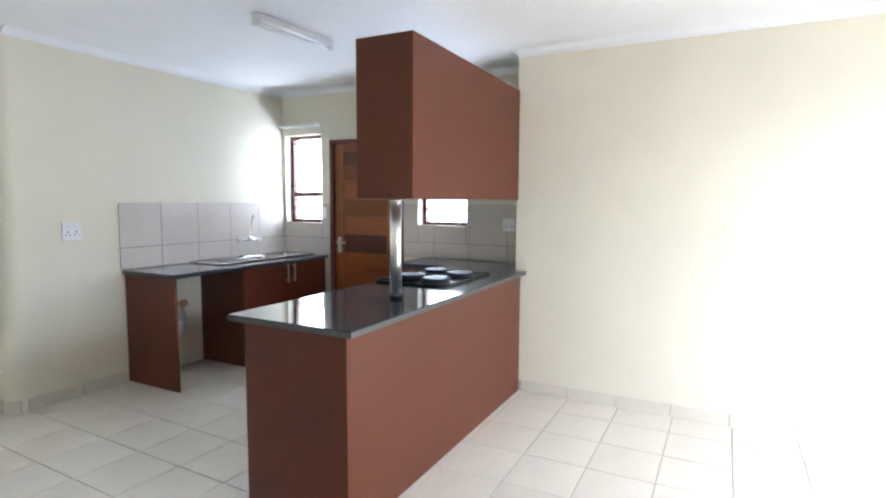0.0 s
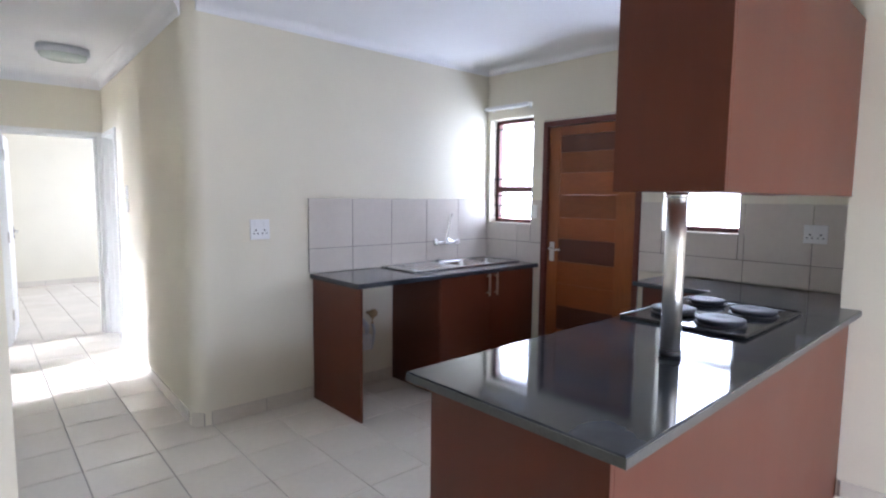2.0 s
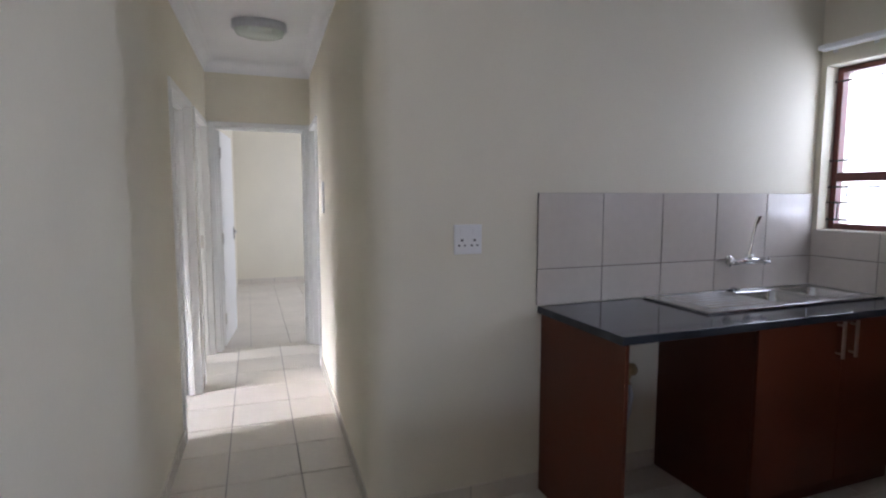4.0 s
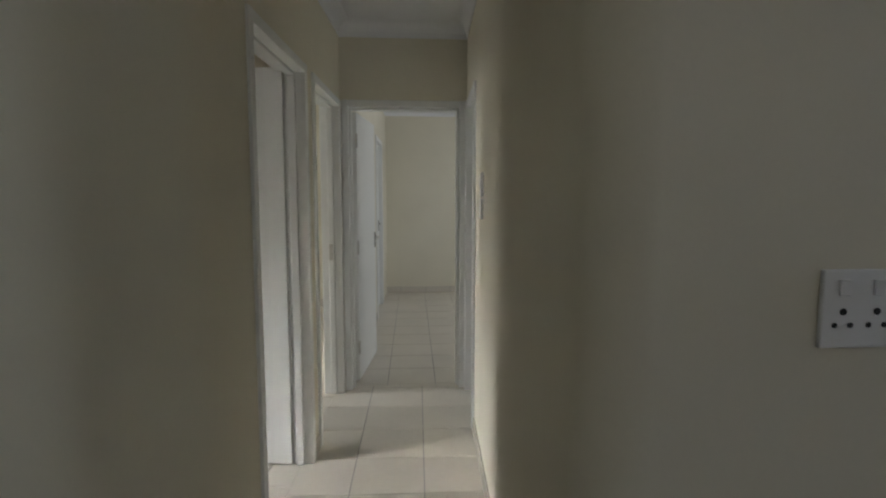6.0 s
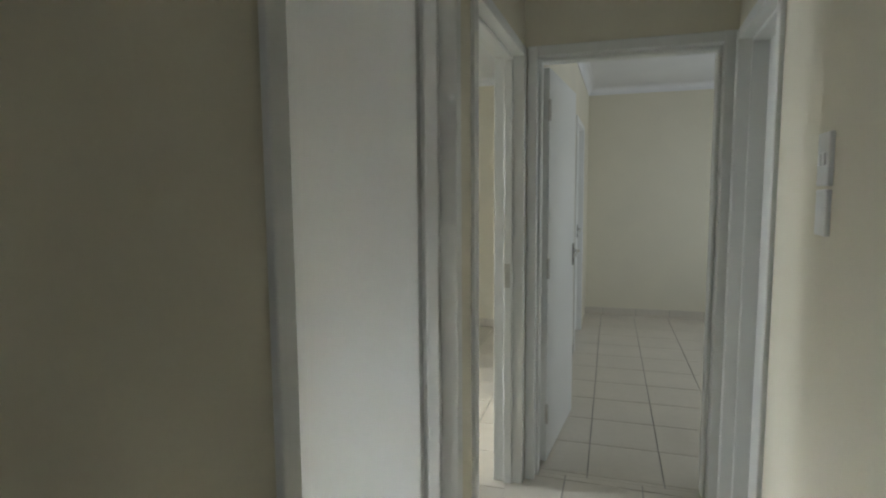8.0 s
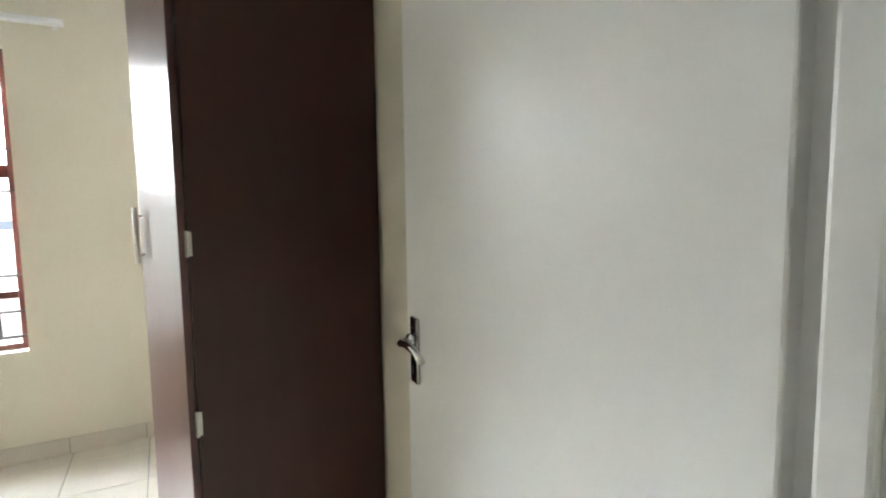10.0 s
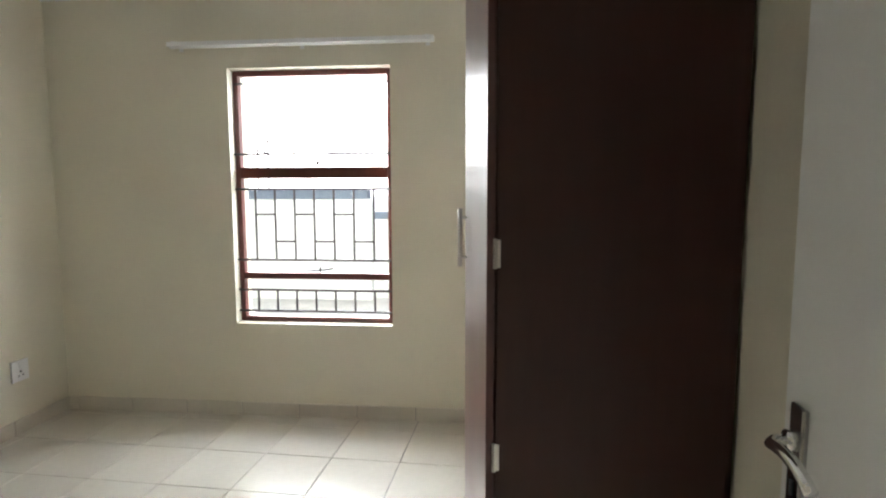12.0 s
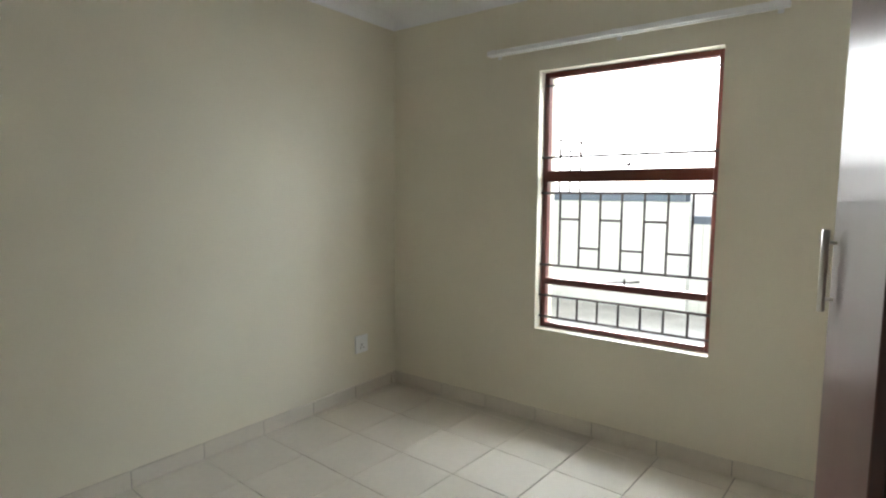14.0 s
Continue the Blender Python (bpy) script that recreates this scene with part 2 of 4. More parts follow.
TOP = CEILING + 0.05
wall_along_y("wall_kitchen_outer", BACK_X, BACK_X + 0.22, SIDE_Y + 0.001, 0.14, [(-0.508, -0.033, 1.205, 2.095), (-1.477, -0.619, 0.0, 2.045), (-2.12, -1.636, 1.212, 2.085)], "cream plastered kitchen wall with two windows and a door")
bm = box(right_x(0) + 0.14, BACK_X, 0.0, 0.14, -0.02, TOP)
structure("wall_sink", bm, CREAM, "cream plastered wall behind the sink counter")
wall_along_y("wall_living_side", SIDE_X, BACK_X + 0.22, -6.30, SIDE_Y, [], "plain cream plastered living room wall")
wall_along_x("wall_living_south", -6.45, -6.30, -4.1, SIDE_X + 0.3, [(-0.75, 1.35, 0.0, 2.1)], "cream living room wall with a glazed door opening")
wall_along_y("wall_living_west", -4.15, -4.0, -6.30, -1.37, [], "plain cream living room wall")
wall_along_x("wall_living_north", -1.48, -1.37, -4.0, left_x(-1.48) - 0.112, [], "cream wall between living room and bedroom")
skew_wall("wall_passage_left", left_x, -0.11, [(-1.48, 1.095, -0.02, TOP), (1.095, 1.96, 2.013, TOP), (1.96, 2.101, -0.02, TOP), (2.101, 2.961, 2.013, TOP), (2.961, 3.12, -0.02, TOP)], "cream passage wall with two white door frames")
bm = bmesh.new()
R = 0.10
corner = [(right_x(0) + R - R * math.sin(a), R - R * math.cos(a)) for a in np.linspace(0, math.pi / 2, 48)]
prism([(right_x(2.25), 2.25), (right_x(2.25) + 0.14, 2.25), (right_x(0) + 0.14, 0.0), *corner], -0.02, TOP, bm)
for a, b, low in ((2.25, 2.961, 2.013), (2.961, 3.12, -0.02)):
    prism([(right_x(a), a), (right_x(b), b), (right_x(b) + 0.14, b), (right_x(a) + 0.14, a)], low, TOP, bm)
structure("wall_passage_right", bm, CREAM, "cream passage wall with a rounded corner")
wall_along_x("wall_passage_end", END_Y, END_Y + 0.14, -0.85, 0.02, [(-0.836, 0.012, 0.0, 2.021)], "cream wall over the door at the passage's end")
wall_along_y("wall_bedroom_window", BED_X - 0.22, BED_X, BED_Y0 - 0.115, BED_Y1 + 0.07, [(-1.859, -0.916, 0.563, 2.043)], "cream bedroom wall with a burglar-barred window").matrix_basis = ROOM
structure("wall_bedroom_north", box(BED_X, -0.01, BED_Y1, BED_Y1 + 0.07, -0.02, TOP), CREAM, "cream wall behind the bedroom wardrobe").matrix_basis = ROOM
structure("wall_bedroom_south", box(BED_X, 0.12, BED_Y0 - 0.115, BED_Y0, -0.02, TOP), CREAM, "plain cream bedroom wall").matrix_basis = ROOM
wall_along_y("wall_second_room_west", -4.1, -3.95, 2.45, 6.0, [(2.55, 3.25, 0.9, 2.1)], "cream wall of the second room")
wall_along_x("wall_second_room_north", 5.95, 6.08, -3.95, -0.86, [], "cream far wall of the second room")
skew_wall("wall_end_room_west", west_x, -0.12, [(3.12, 5.22, -0.02, TOP), (5.22, 6.09, 2.03, TOP), (6.09, 6.86, -0.02, TOP)], "cream wall with a white door frame")
wall_along_x("wall_end_room_north", 6.85, 6.98, -0.82, 2.0, [], "cream far wall of the end room")
wall_along_y("wall_end_room_east", 1.95, 2.1, 0.14, 6.98, [(4.5, 5.9, 0.9, 2.1), (2.3, 2.9, 1.4, 2.0)], "cream outer wall of the end room")

structure("ceiling", box(-4.9, 2.9, -6.5, 7.4, CEILING, CEILING + 0.06), WHITE, "white skimmed plasterboard ceiling", "ceiling")
structure("floor", box(-4.9, 2.9, -6.5, 7.4, -0.12, -0.006), GROUT, "pale tiled floor with grey grout joints", "floor")
structure("ground", box(-900, 900, -900, 900, -0.30, -0.14), SAND, "swept pale yard ground outside", "ground")


def cornice(name, a, b, side, drop=0.075):
    """A cove between wall and ceiling from a to b; side is the wall's normal in plan."""
    a, b, n = Vector((*a, 0)), Vector((*b, 0)), Vector((*side, 0)).normalized()
    curve = [(0.075 - 0.067 * math.cos(t), drop * (-0.96 + 0.9 * math.sin(t))) for t in np.linspace(0.05, math.pi / 2 - 0.05, 6)]
    profile = [(0.0, -drop), (0.008, -drop), *curve, (0.08, -0.002), (0.0, -0.002)]
    bm = bmesh.new()
    ends = [[bm.verts.new(p + n * u + Vector((0, 0, CEILING + v))) for u, v in profile] for p in (a, b)]
    k = len(profile)
    for i in range(k):
        bm.faces.new((ends[0][i], ends[0][(i + 1) % k], ends[1][(i + 1) % k], ends[1][i]))
    bm.faces.new(ends[0][::-1])
    bm.faces.new(ends[1])
    return structure(name, bm, WHITE, "white coved plaster cornice", "cornice")


cornice("trim_sink_wall", (-0.05, 0.0), (BACK_X, 0.0), (0, -1), 0.055)
cornice("trim_outer_wall", (BACK_X, SIDE_Y), (BACK_X, 0), (-1, 0), 0.055)
cornice("trim_recess", (SIDE_X, SIDE_Y), (BACK_X, SIDE_Y), (0, 1), 0.055)
cornice("trim_side_wall", (SIDE_X, -6.3), (SIDE_X, SIDE_Y), (-1, 0), 0.055)
cornice("trim_living_north", (-4.0, -1.48), (-1.07, -1.48), (0, -1), 0.055)
cornice("trim_passage_left", (left_x(-1.48), -1.48), (left_x(2.97), 2.97), (1, 0), 0.09)
cornice("trim_passage_right", (right_x(0.03), 0.03), (right_x(2.97), 2.97), (-1, 0), 0.09)
cornice("trim_passage_end", (-0.85, END_Y), (0.02, END_Y), (0, -1), 0.10)
cornice("trim_bedroom_window", (BED_X, BED_Y0), (BED_X, BED_Y1), (1, 0), 0.085).matrix_basis = ROOM
cornice("trim_bedroom_south", (BED_X, BED_Y0), (0.05, BED_Y0), (0, 1), 0.085).matrix_basis = ROOM
cornice("trim_bedroom_north", (BED_X, BED_Y1), (-0.05, BED_Y1), (0, -1), 0.085).matrix_basis = ROOM
cornice("trim_end_room", (west_x(6.85), 6.85), (1.95, 6.85), (0, -1))
cornice("trim_end_room_west", (west_x(3.12), 3.12), (west_x(6.85), 6.85), (1, 0))
cornice("trim_second_room", (-3.95, 5.95), (-0.86, 5.95), (0, -1))


# ---- doors and their frames ----
def door_frame(name, m, width, height, wall, label):
    """A pressed-steel frame about an opening; x along the wall, y through it, the origin at the opening's middle on the floor."""
    ob = thing(name, m, label, "door frame", kind="structure")
    half, face = width / 2, 0.045
    for side in (-1, 1):
        bm = bmesh.new()
        a, b = sorted((side * half, side * (half + face)))
        box(a, b, -wall / 2 - 0.014, wall / 2 + 0.014, 0, height + face, 0.004, bm=bm)
        a, b = sorted((side * (half - 0.016), side * half))
        box(a, b, -wall / 2 + 0.035, wall / 2 - 0.035, 0, height, 0.005, bm=bm)
        part("jamb", bm, ENAMEL, ob)
    bm = box(-half, half, -wall / 2 - 0.012, wall / 2 + 0.012, height, height + face, 0.004)
    box(-half + 0.016, half - 0.016, -wall / 2 + 0.035, wall / 2 - 0.035, height - 0.016, height, 0.004, bm=bm)
    part("head", bm, ENAMEL, ob)
    return ob


def lever_handle(parent, x, z, y, out, toward):
    """A long plate with a curved lever on the face at y; out is the face's way (+1 or -1), toward the lever's."""
    a, b = sorted((y, y + out * 0.008))
    plate = part("handle_plate", box(x - 0.017, x + 0.017, a, b, z - 0.066, z + 0.066, 0.003), HANDLE, parent, "chrome handle plate")
    points = [(x, y + out * 0.006, z + 0.022), (x, y + out * 0.030, z + 0.022), (x + toward * 0.010, y + out * 0.038, z + 0.021)]
    points += [(x + toward * (0.010 + 0.085 * u), y + out * (0.038 - 0.006 * u), z + 0.021 - 0.016 * u * u + 0.005 * math.sin(3.1 * u)) for u in np.linspace(0.15, 1, 7)]
    part("lever", pipe(points, 0.0075), CHROME, plate, "curved chrome lever", True)
    part("boss", rod((x, y + out * 0.008, z + 0.022), (x, y + out * 0.018, z + 0.022), 0.013, 16), CHROME, plate, "", True)
    part("keyhole", box(x - 0.004, x + 0.004, y + out * 0.0085 - 0.001, y + out * 0.0085 + 0.001, z - 0.046, z - 0.028), HOLE, plate)


def flush_door(name, m, width, height, label, swing=1):
    """A painted flush leaf hinged at the origin, along +x; handles on both faces."""
    ob = thing(name, m, label, "door")
    leaf = part("leaf", box(0.003, width, -0.02, 0.02, 0.008, height, 0.003), ENAMEL, ob)
    for out in (-1, 1):
        lever_handle(ob, width - 0.048, 1.003, 0.02 * out, out, -1)
    for z in (0.26, 1.0, height - 0.2):
        part("hinge", rod((0.0, -0.022 * swing, z - 0.05), (0.0, -0.022 * swing, z + 0.05), 0.008), SATIN, ob)
    part("lock_plate", box(width - 0.0005, width + 0.0015, -0.011, 0.011, 0.92, 1.12), SATIN, ob)
    return ob


TILT = math.degrees(math.atan(0.049))
mid = lambda y: (left_x(y) - 0.055, y)
door_frame("door_1", pose(*mid(1.5275), 0, 0, 0, 90 - TILT), 0.775, 1.968, 0.11, "white steel door frame in the passage wall")
door_frame("door_2", pose(*mid(2.531), 0, 0, 0, 90 - TILT), 0.77, 1.968, 0.11, "white steel door frame beside the passage's end")
door_frame("door_3", pose(-0.412, END_Y + 0.07, 0, 0, 0, 0), 0.758, 1.976, 0.14, "white steel door frame across the passage's end")
door_frame("door_4", pose(right_x(2.6055) + 0.07, 2.6055, 0, 0, 0, 90 - TILT), 0.62, 1.968, 0.14, "white steel door frame in the passage wall")
LEAN = math.degrees(math.atan(0.0375))
door_frame("door_5", pose(west_x(5.655) - 0.06, 5.655, 0, 0, 0, 90 - LEAN), 0.77, 1.985, 0.12, "white steel door frame of the end room")
flush_door("bedroom_door", pose(-0.992, 1.915, 0, 0, 0, 180 - 9.2), 0.77, 1.99, "white painted flush door standing open into the bedroom")
flush_door("end_room_door", pose(-0.772, 3.152, 0, 0, 0, 83.0), 0.74, 1.965, "white painted flush door standing open into the end room")
flush_door("bathroom_door", pose(right_x(2.91) + 0.115, 2.91, 0, 0, 0, -90 - TILT), 0.61, 1.96, "white painted flush door, closed, beside the passage's end")
flush_door("far_closed_door", pose(west_x(5.275) - 0.06, 5.275, 0, 0, 0, 90 - LEAN), 0.76, 1.97, "white painted flush door, closed, in the end room")
jamb = left_x(2.91)
part("strike_plate", box(jamb - 0.072, jamb - 0.045, 2.896, 2.899, 0.94, 1.05, 0.0), SATIN, bpy.data.objects["door_2"]).matrix_parent_inverse = bpy.data.objects["door_2"].matrix_basis.inverted()


def kitchen_door():
    """The solid outer door: stiles, ranks of horizontal boards and sunken darker panels in a dark frame."""
    y0, y1, x = -1.477, -0.619, BACK_X
    ob = thing("kitchen_door", pose(x, 0, 0), "varnished orange-brown wooden back door, closed, with dark sunken panels", "door")
    face = 0.042
    for a, b in ((y1 - face, y1 - 0.001), (y0 + 0.001, y0 + face)):
        part("frame_post", box(-0.012, 0.10, a, b, 0, 2.028, 0.004), FRAME_WOOD, ob, "red-brown frame post")
    part("frame_head", box(-0.012, 0.10, y0 + face, y1 - face, 2.028 - face, 2.028, 0.004), FRAME_WOOD, ob)
    a, b = y0 + face + 0.003, y1 - face - 0.003
    wide, narrow = 0.16, 0.105
    for p, q in ((a, a + wide), (b - narrow, b)):
        part("stile", box(0.02, 0.062, p, q, 0.006, 1.984, 0.003), STILE_WOOD, ob)
    low, high = a + wide + 0.001, b - narrow - 0.001
    part("top_rail", box(0.02, 0.062, low, high, 1.91, 1.984, 0.003), DOOR_WOOD, ob)
    edges = [0.006, 0.17, 0.37, 0.56, 0.74, 0.92, 1.10, 1.27, 1.45, 1.62, 1.78, 1.909]
    for k, (z0, z1) in enumerate(zip(edges, edges[1:])):
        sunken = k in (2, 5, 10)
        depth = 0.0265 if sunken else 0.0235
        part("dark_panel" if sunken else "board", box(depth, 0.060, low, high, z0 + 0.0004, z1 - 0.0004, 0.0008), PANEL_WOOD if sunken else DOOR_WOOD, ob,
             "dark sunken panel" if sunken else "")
    z, y = 1.0, y1 - face - 0.055
    plate = part("handle_plate", box(0.012, 0.02, y - 0.022, y + 0.022, z - 0.085, z + 0.07, 0.003), SATIN, ob, "satin steel handle plate")
    points = [(0.014, y, z + 0.02), (-0.03, y, z + 0.02)] + [(-0.036, y - 0.11 * u, z + 0.02 - 0.006 * math.sin(3 * u)) for u in np.linspace(0.05, 1, 6)]
    part("lever", pipe(points, 0.008), SATIN, plate, "", True)
    return ob


kitchen_door()


# ---- windows ----
def frame_bars(ob, x, y0, y1, z0, z1, width, depth, mat, name="frame_bar"):
    for a, b, c, d in ((y0, y0 + width, z0, z1), (y1 - width, y1, z0, z1), (y0 + width, y1 - width, z0, z0 + width), (y0 + width, y1 - width, z1 - width, z1)):
        part(name, box(x - depth / 2, x + depth / 2, a, b, c, d, 0.003), mat, ob)


def glass_pane(ob, x, y0, y1, z0, z1):
    pane = part("pane", box(x - 0.002, x + 0.002, y0, y1, z0, z1), GLASS, ob, "clear glass pane")
    pane.visible_shadow = False


def window_stay(ob, x, y, z, side):
    bm = pipe([(x, y - 0.10, z), (x + side * 0.012, y - 0.03, z + 0.006), (x + side * 0.016, y + 0.05, z + 0.012), (x + side * 0.02, y + 0.10, z + 0.022)], 0.005, 8)
    rod((x + side * 0.014, y + 0.02, z - 0.006), (x + side * 0.014, y + 0.02, z + 0.03), 0.006, 8, bm=bm)
    part("window_stay", bm, IRON, ob, "casement stay", True)


def kitchen_window(name, y0, y1, z0, z1, label):
    x = BACK_X + 0.11
    ob = thing(name, pose(0, 0, 0), label, "window", kind="structure")
    frame_bars(ob, x, y0 + 0.002, y1 - 0.002, z0 + 0.002, z1 - 0.002, 0.032, 0.05, FRAME_WOOD)
    transom = z0 + 0.29
    part("transom", box(x - 0.028, x + 0.028, y0 + 0.034, y1 - 0.034, transom - 0.025, transom + 0.025, 0.004), FRAME_WOOD, ob)
    glass_pane(ob, x + 0.01, y0 + 0.03, y1 - 0.03, z0 + 0.03, transom - 0.02)
    glass_pane(ob, x + 0.01, y0 + 0.03, y1 - 0.03, transom + 0.02, z1 - 0.03)
    for z in (z0 + 0.055, z0 + 0.15, z0 + 0.235, transom + 0.09, z1 - 0.08):
        part("burglar_bar", rod((x - 0.04, y0 + 0.003, z), (x - 0.04, y1 - 0.003, z), 0.005, 8), IRON, ob)
    for y in (y0 + 0.06, y1 - 0.06):
        part("burglar_bar", rod((x - 0.04, y, z0 + 0.055), (x - 0.04, y, z0 + 0.15), 0.004, 8), IRON, ob)
    return ob


kitchen_window("window_1", -0.508, -0.033, 1.205, 2.095, "small red-brown framed kitchen window with burglar bars")
kitchen_window("window_2", -2.12, -1.636, 1.212, 2.085, "small red-brown framed window above the kitchen counter")


def bedroom_window():
    x, y0, y1, z0, z1 = BED_X - 0.085, -1.859, -0.916, 0.563, 2.043
    ob = thing("window_3", ROOM, "red-brown steel bedroom window with black burglar bars", "window", kind="structure")
    frame_bars(ob, x, y0 + 0.002, y1 - 0.002, z0 + 0.002, z1 - 0.002, 0.03, 0.045, FRAME_WOOD)
    for a, b in ((1.422, 1.487), (0.823, 0.862)):
        part("transom", box(x - 0.026, x + 0.026, y0 + 0.032, y1 - 0.032, a, b, 0.004), FRAME_WOOD, ob)
    for a, b in ((z0 + 0.03, 0.825), (0.857, 1.424), (1.487, z1 - 0.03)):
        glass_pane(ob, x - 0.012, y0 + 0.03, y1 - 0.03, a, b)
    bar = x + 0.035
    uprights = [-1.738 + 0.1182 * k for k in range(7)]
    for z in (1.562, 1.358, 0.940, 0.759, 0.632):
        part("burglar_bar", rod((bar, y0 + 0.002, z), (bar, y1 - 0.002, z), 0.007, 8), IRON, ob)
    for k, y in enumerate(uprights):
        part("burglar_bar", rod((bar, y, 0.940), (bar, y, 1.358), 0.0065, 8), IRON, ob)
        part("burglar_bar", rod((bar, y, 0.632), (bar, y, 0.759), 0.0065, 8), IRON, ob)
        part("bar_stub", rod((bar, y, 1.562), (bar, y, 1.592), 0.004, 6), IRON, ob)
        if k < 6:
            z = 1.211 if k % 2 == 0 else 1.051
            part("burglar_bar", rod((bar, y, z), (bar, uprights[k + 1], z), 0.0065, 8), IRON, ob)
    for y in (y0 + 0.045, y1 - 0.045):
        part("bar_stub", rod((bar, y - 0.03, 1.964), (bar, y + 0.03, 1.964), 0.005, 6), IRON, ob)
    window_stay(ob, x + 0.03, -1.372, 1.499, 1)
    window_stay(ob, x + 0.03, -1.372, 0.872, 1)
    return ob


bedroom_window()


def curtain_rail(m, length, label):
    """A white double-track rail on end brackets, along x, with its wall behind at y = 0."""
    ob = thing("curtain_rail", m, label, "curtain rail")
    for y, z in ((0.048, 0.0), (0.078, 0.002)):
        bm = box(0, length, y - 0.009, y + 0.009, z - 0.013, z + 0.013, 0.003)
        part("track", bm, PLASTIC, ob, "white rail track")
    for x in (0.04, length / 2, length - 0.04):
        bm = box(x - 0.012, x + 0.012, 0.001, 0.088, 0.013, 0.018, 0.001)
        box(x - 0.012, x + 0.012, 0.001, 0.006, -0.02, 0.03, 0.001, bm=bm)
        part("bracket", bm, PLASTIC, ob)
    return ob


curtain_rail(ROOM @ pose(BED_X, -0.662, 2.160, 0, 0, -90), 1.50, "white double curtain rail above the bedroom window")
curtain_rail(pose(BACK_X, -0.52, 2.178, 0, 0, 90), 0.485, "short white curtain rail above the kitchen window")


# ---- sockets and switches ----
def plate(m, width, height, holes, label, category, rockers=()):
    """A wall plate, x along the wall and the room at -y."""
    ob = thing("wall_socket" if holes else "light_switch", m, label, category)
    part("cover", box(-width / 2, width / 2, -0.011, 0.0, -height / 2, height / 2, 0.003), PLASTIC, ob)
    for x, z, r in holes:
        part("hole", rod((x, -0.0125, z), (x, -0.009, z), r, 10), HOLE, ob)
    for x, z in rockers:
        part("rocker", box(x - 0.009, x + 0.009, -0.015, -0.010, z - 0.013, z + 0.013, 0.002), PLASTIC, ob)
    return ob


def double_socket(m, label):
    holes = []
    for c in (-0.029, 0.029):
        holes += [(c, -0.004, 0.0058), (c - 0.0135, -0.026, 0.0045), (c + 0.0135, -0.026, 0.0045)]
    return plate(m, 0.128, 0.128, holes, label, "wall socket", ((-0.029, 0.035), (0.029, 0.035)))


double_socket(pose(0.304, -0.001, 1.203), "white double wall socket on the cream wall")
double_socket(pose(BACK_X - 0.009, -2.525, 1.236, 0, 0, -90), "white double wall socket on the wall tiles above the counter").scale = (0.9, 1, 0.82)
plate(ROOM @ pose(-2.783, BED_Y0 + 0.001, 0.354, 0, 0, 180), 0.11, 0.118, [(0.0, -0.004, 0.0058), (-0.0135, -0.026, 0.0045), (0.0135, -0.026, 0.0045)], "white single wall socket low on the bedroom wall", "wall socket", ((0.0, 0.03),))
plate(pose(BACK_X - 0.009, -0.550, 1.311, 0, 0, -90), 0.06, 0.11, [], "narrow white light switch beside the back door", "light switch", ((0, 0),))
y = 1.82
plate(pose(right_x(y) - 0.001, y, 1.432, 0, 0, -90 - TILT), 0.075, 0.115, [], "white light switch on the passage wall", "light switch", ((-0.012, 0), (0.012, 0)))
plate(pose(right_x(y) - 0.001, y, 1.317, 0, 0, -90 - TILT), 0.07, 0.10, [], "blank white cover plate below the passage switch", "cover plate")


# ---- ceiling lamps ----
def tube_lamp():
    ob = thing("ceiling_tube_lamp", pose(0.822, -1.655, CEILING, 0, 0, -2.4), "white fluorescent batten with a bare unlit tube", "ceiling lamp")
    part("batten", box(-0.31, 0.31, -0.028, 0.028, -0.042, -0.001, 0.006), PLASTIC, ob)
    for x in (-0.318, 0.318):
        part("tube_holder", box(x - 0.012, x + 0.012, -0.024, 0.024, -0.078, -0.004, 0.004), PLASTIC, ob, "white end holder")
    part("tube", rod((-0.306, 0, -0.062), (0.306, 0, -0.062), 0.013, 16), TUBE, ob, "bare white glass tube", True)


def bulkhead_lamp():
    ob = thing("bulkhead_lamp", pose(-0.445, 1.763, CEILING), "oval bulkhead lamp with a ribbed glass cover on the passage ceiling", "ceiling lamp")
    base = lathe([(0.10, -0.001), (0.172, -0.001), (0.176, -0.052), (0.10, -0.054)], 32)
    bmesh.ops.scale(base, vec=(1, 0.62, 1), verts=base.verts)
    part("base", base, PVC, ob, "pale grey lamp base", True)
    glass = lathe([(0.158, -0.045), (0.156, -0.070), (0.145, -0.090), (0.10, -0.104), (0.02, -0.108)], 32)
    bmesh.ops.scale(glass, vec=(1, 0.6, 1), verts=glass.verts)
    part("cover", glass, DIFFUSER, ob, "pale green pressed glass", True)
    for x in (-0.08, 0.0, 0.08):
        part("rib", pipe([(x, 0.10 * math.sin(a), -0.05 - 0.056 * math.cos(a) * (1 - abs(x))) for a in np.linspace(-1.3, 1.3, 9)], 0.004, 6), DIFFUSER, ob)


tube_lamp()
bulkhead_lamp()


# ---- kitchen: sink side ----
def bar_handle(parent, x, y, z0, z1, out, mat=SATIN):
    """An upright bar handle on two stand-offs; out is (dx, dy) away from the door."""
    ox, oy = out
    bm = rod((x + ox, y + oy, z0), (x + ox, y + oy, z1), 0.0065, 12)
    handle = part("handle", bm, mat, parent, "slim brushed bar handle", True)
    for z in (z0 + 0.026, z1 - 0.026):
        part("stand_off", rod((x, y, z), (x + ox, y + oy, z), 0.004, 8), mat, handle)
    return handle


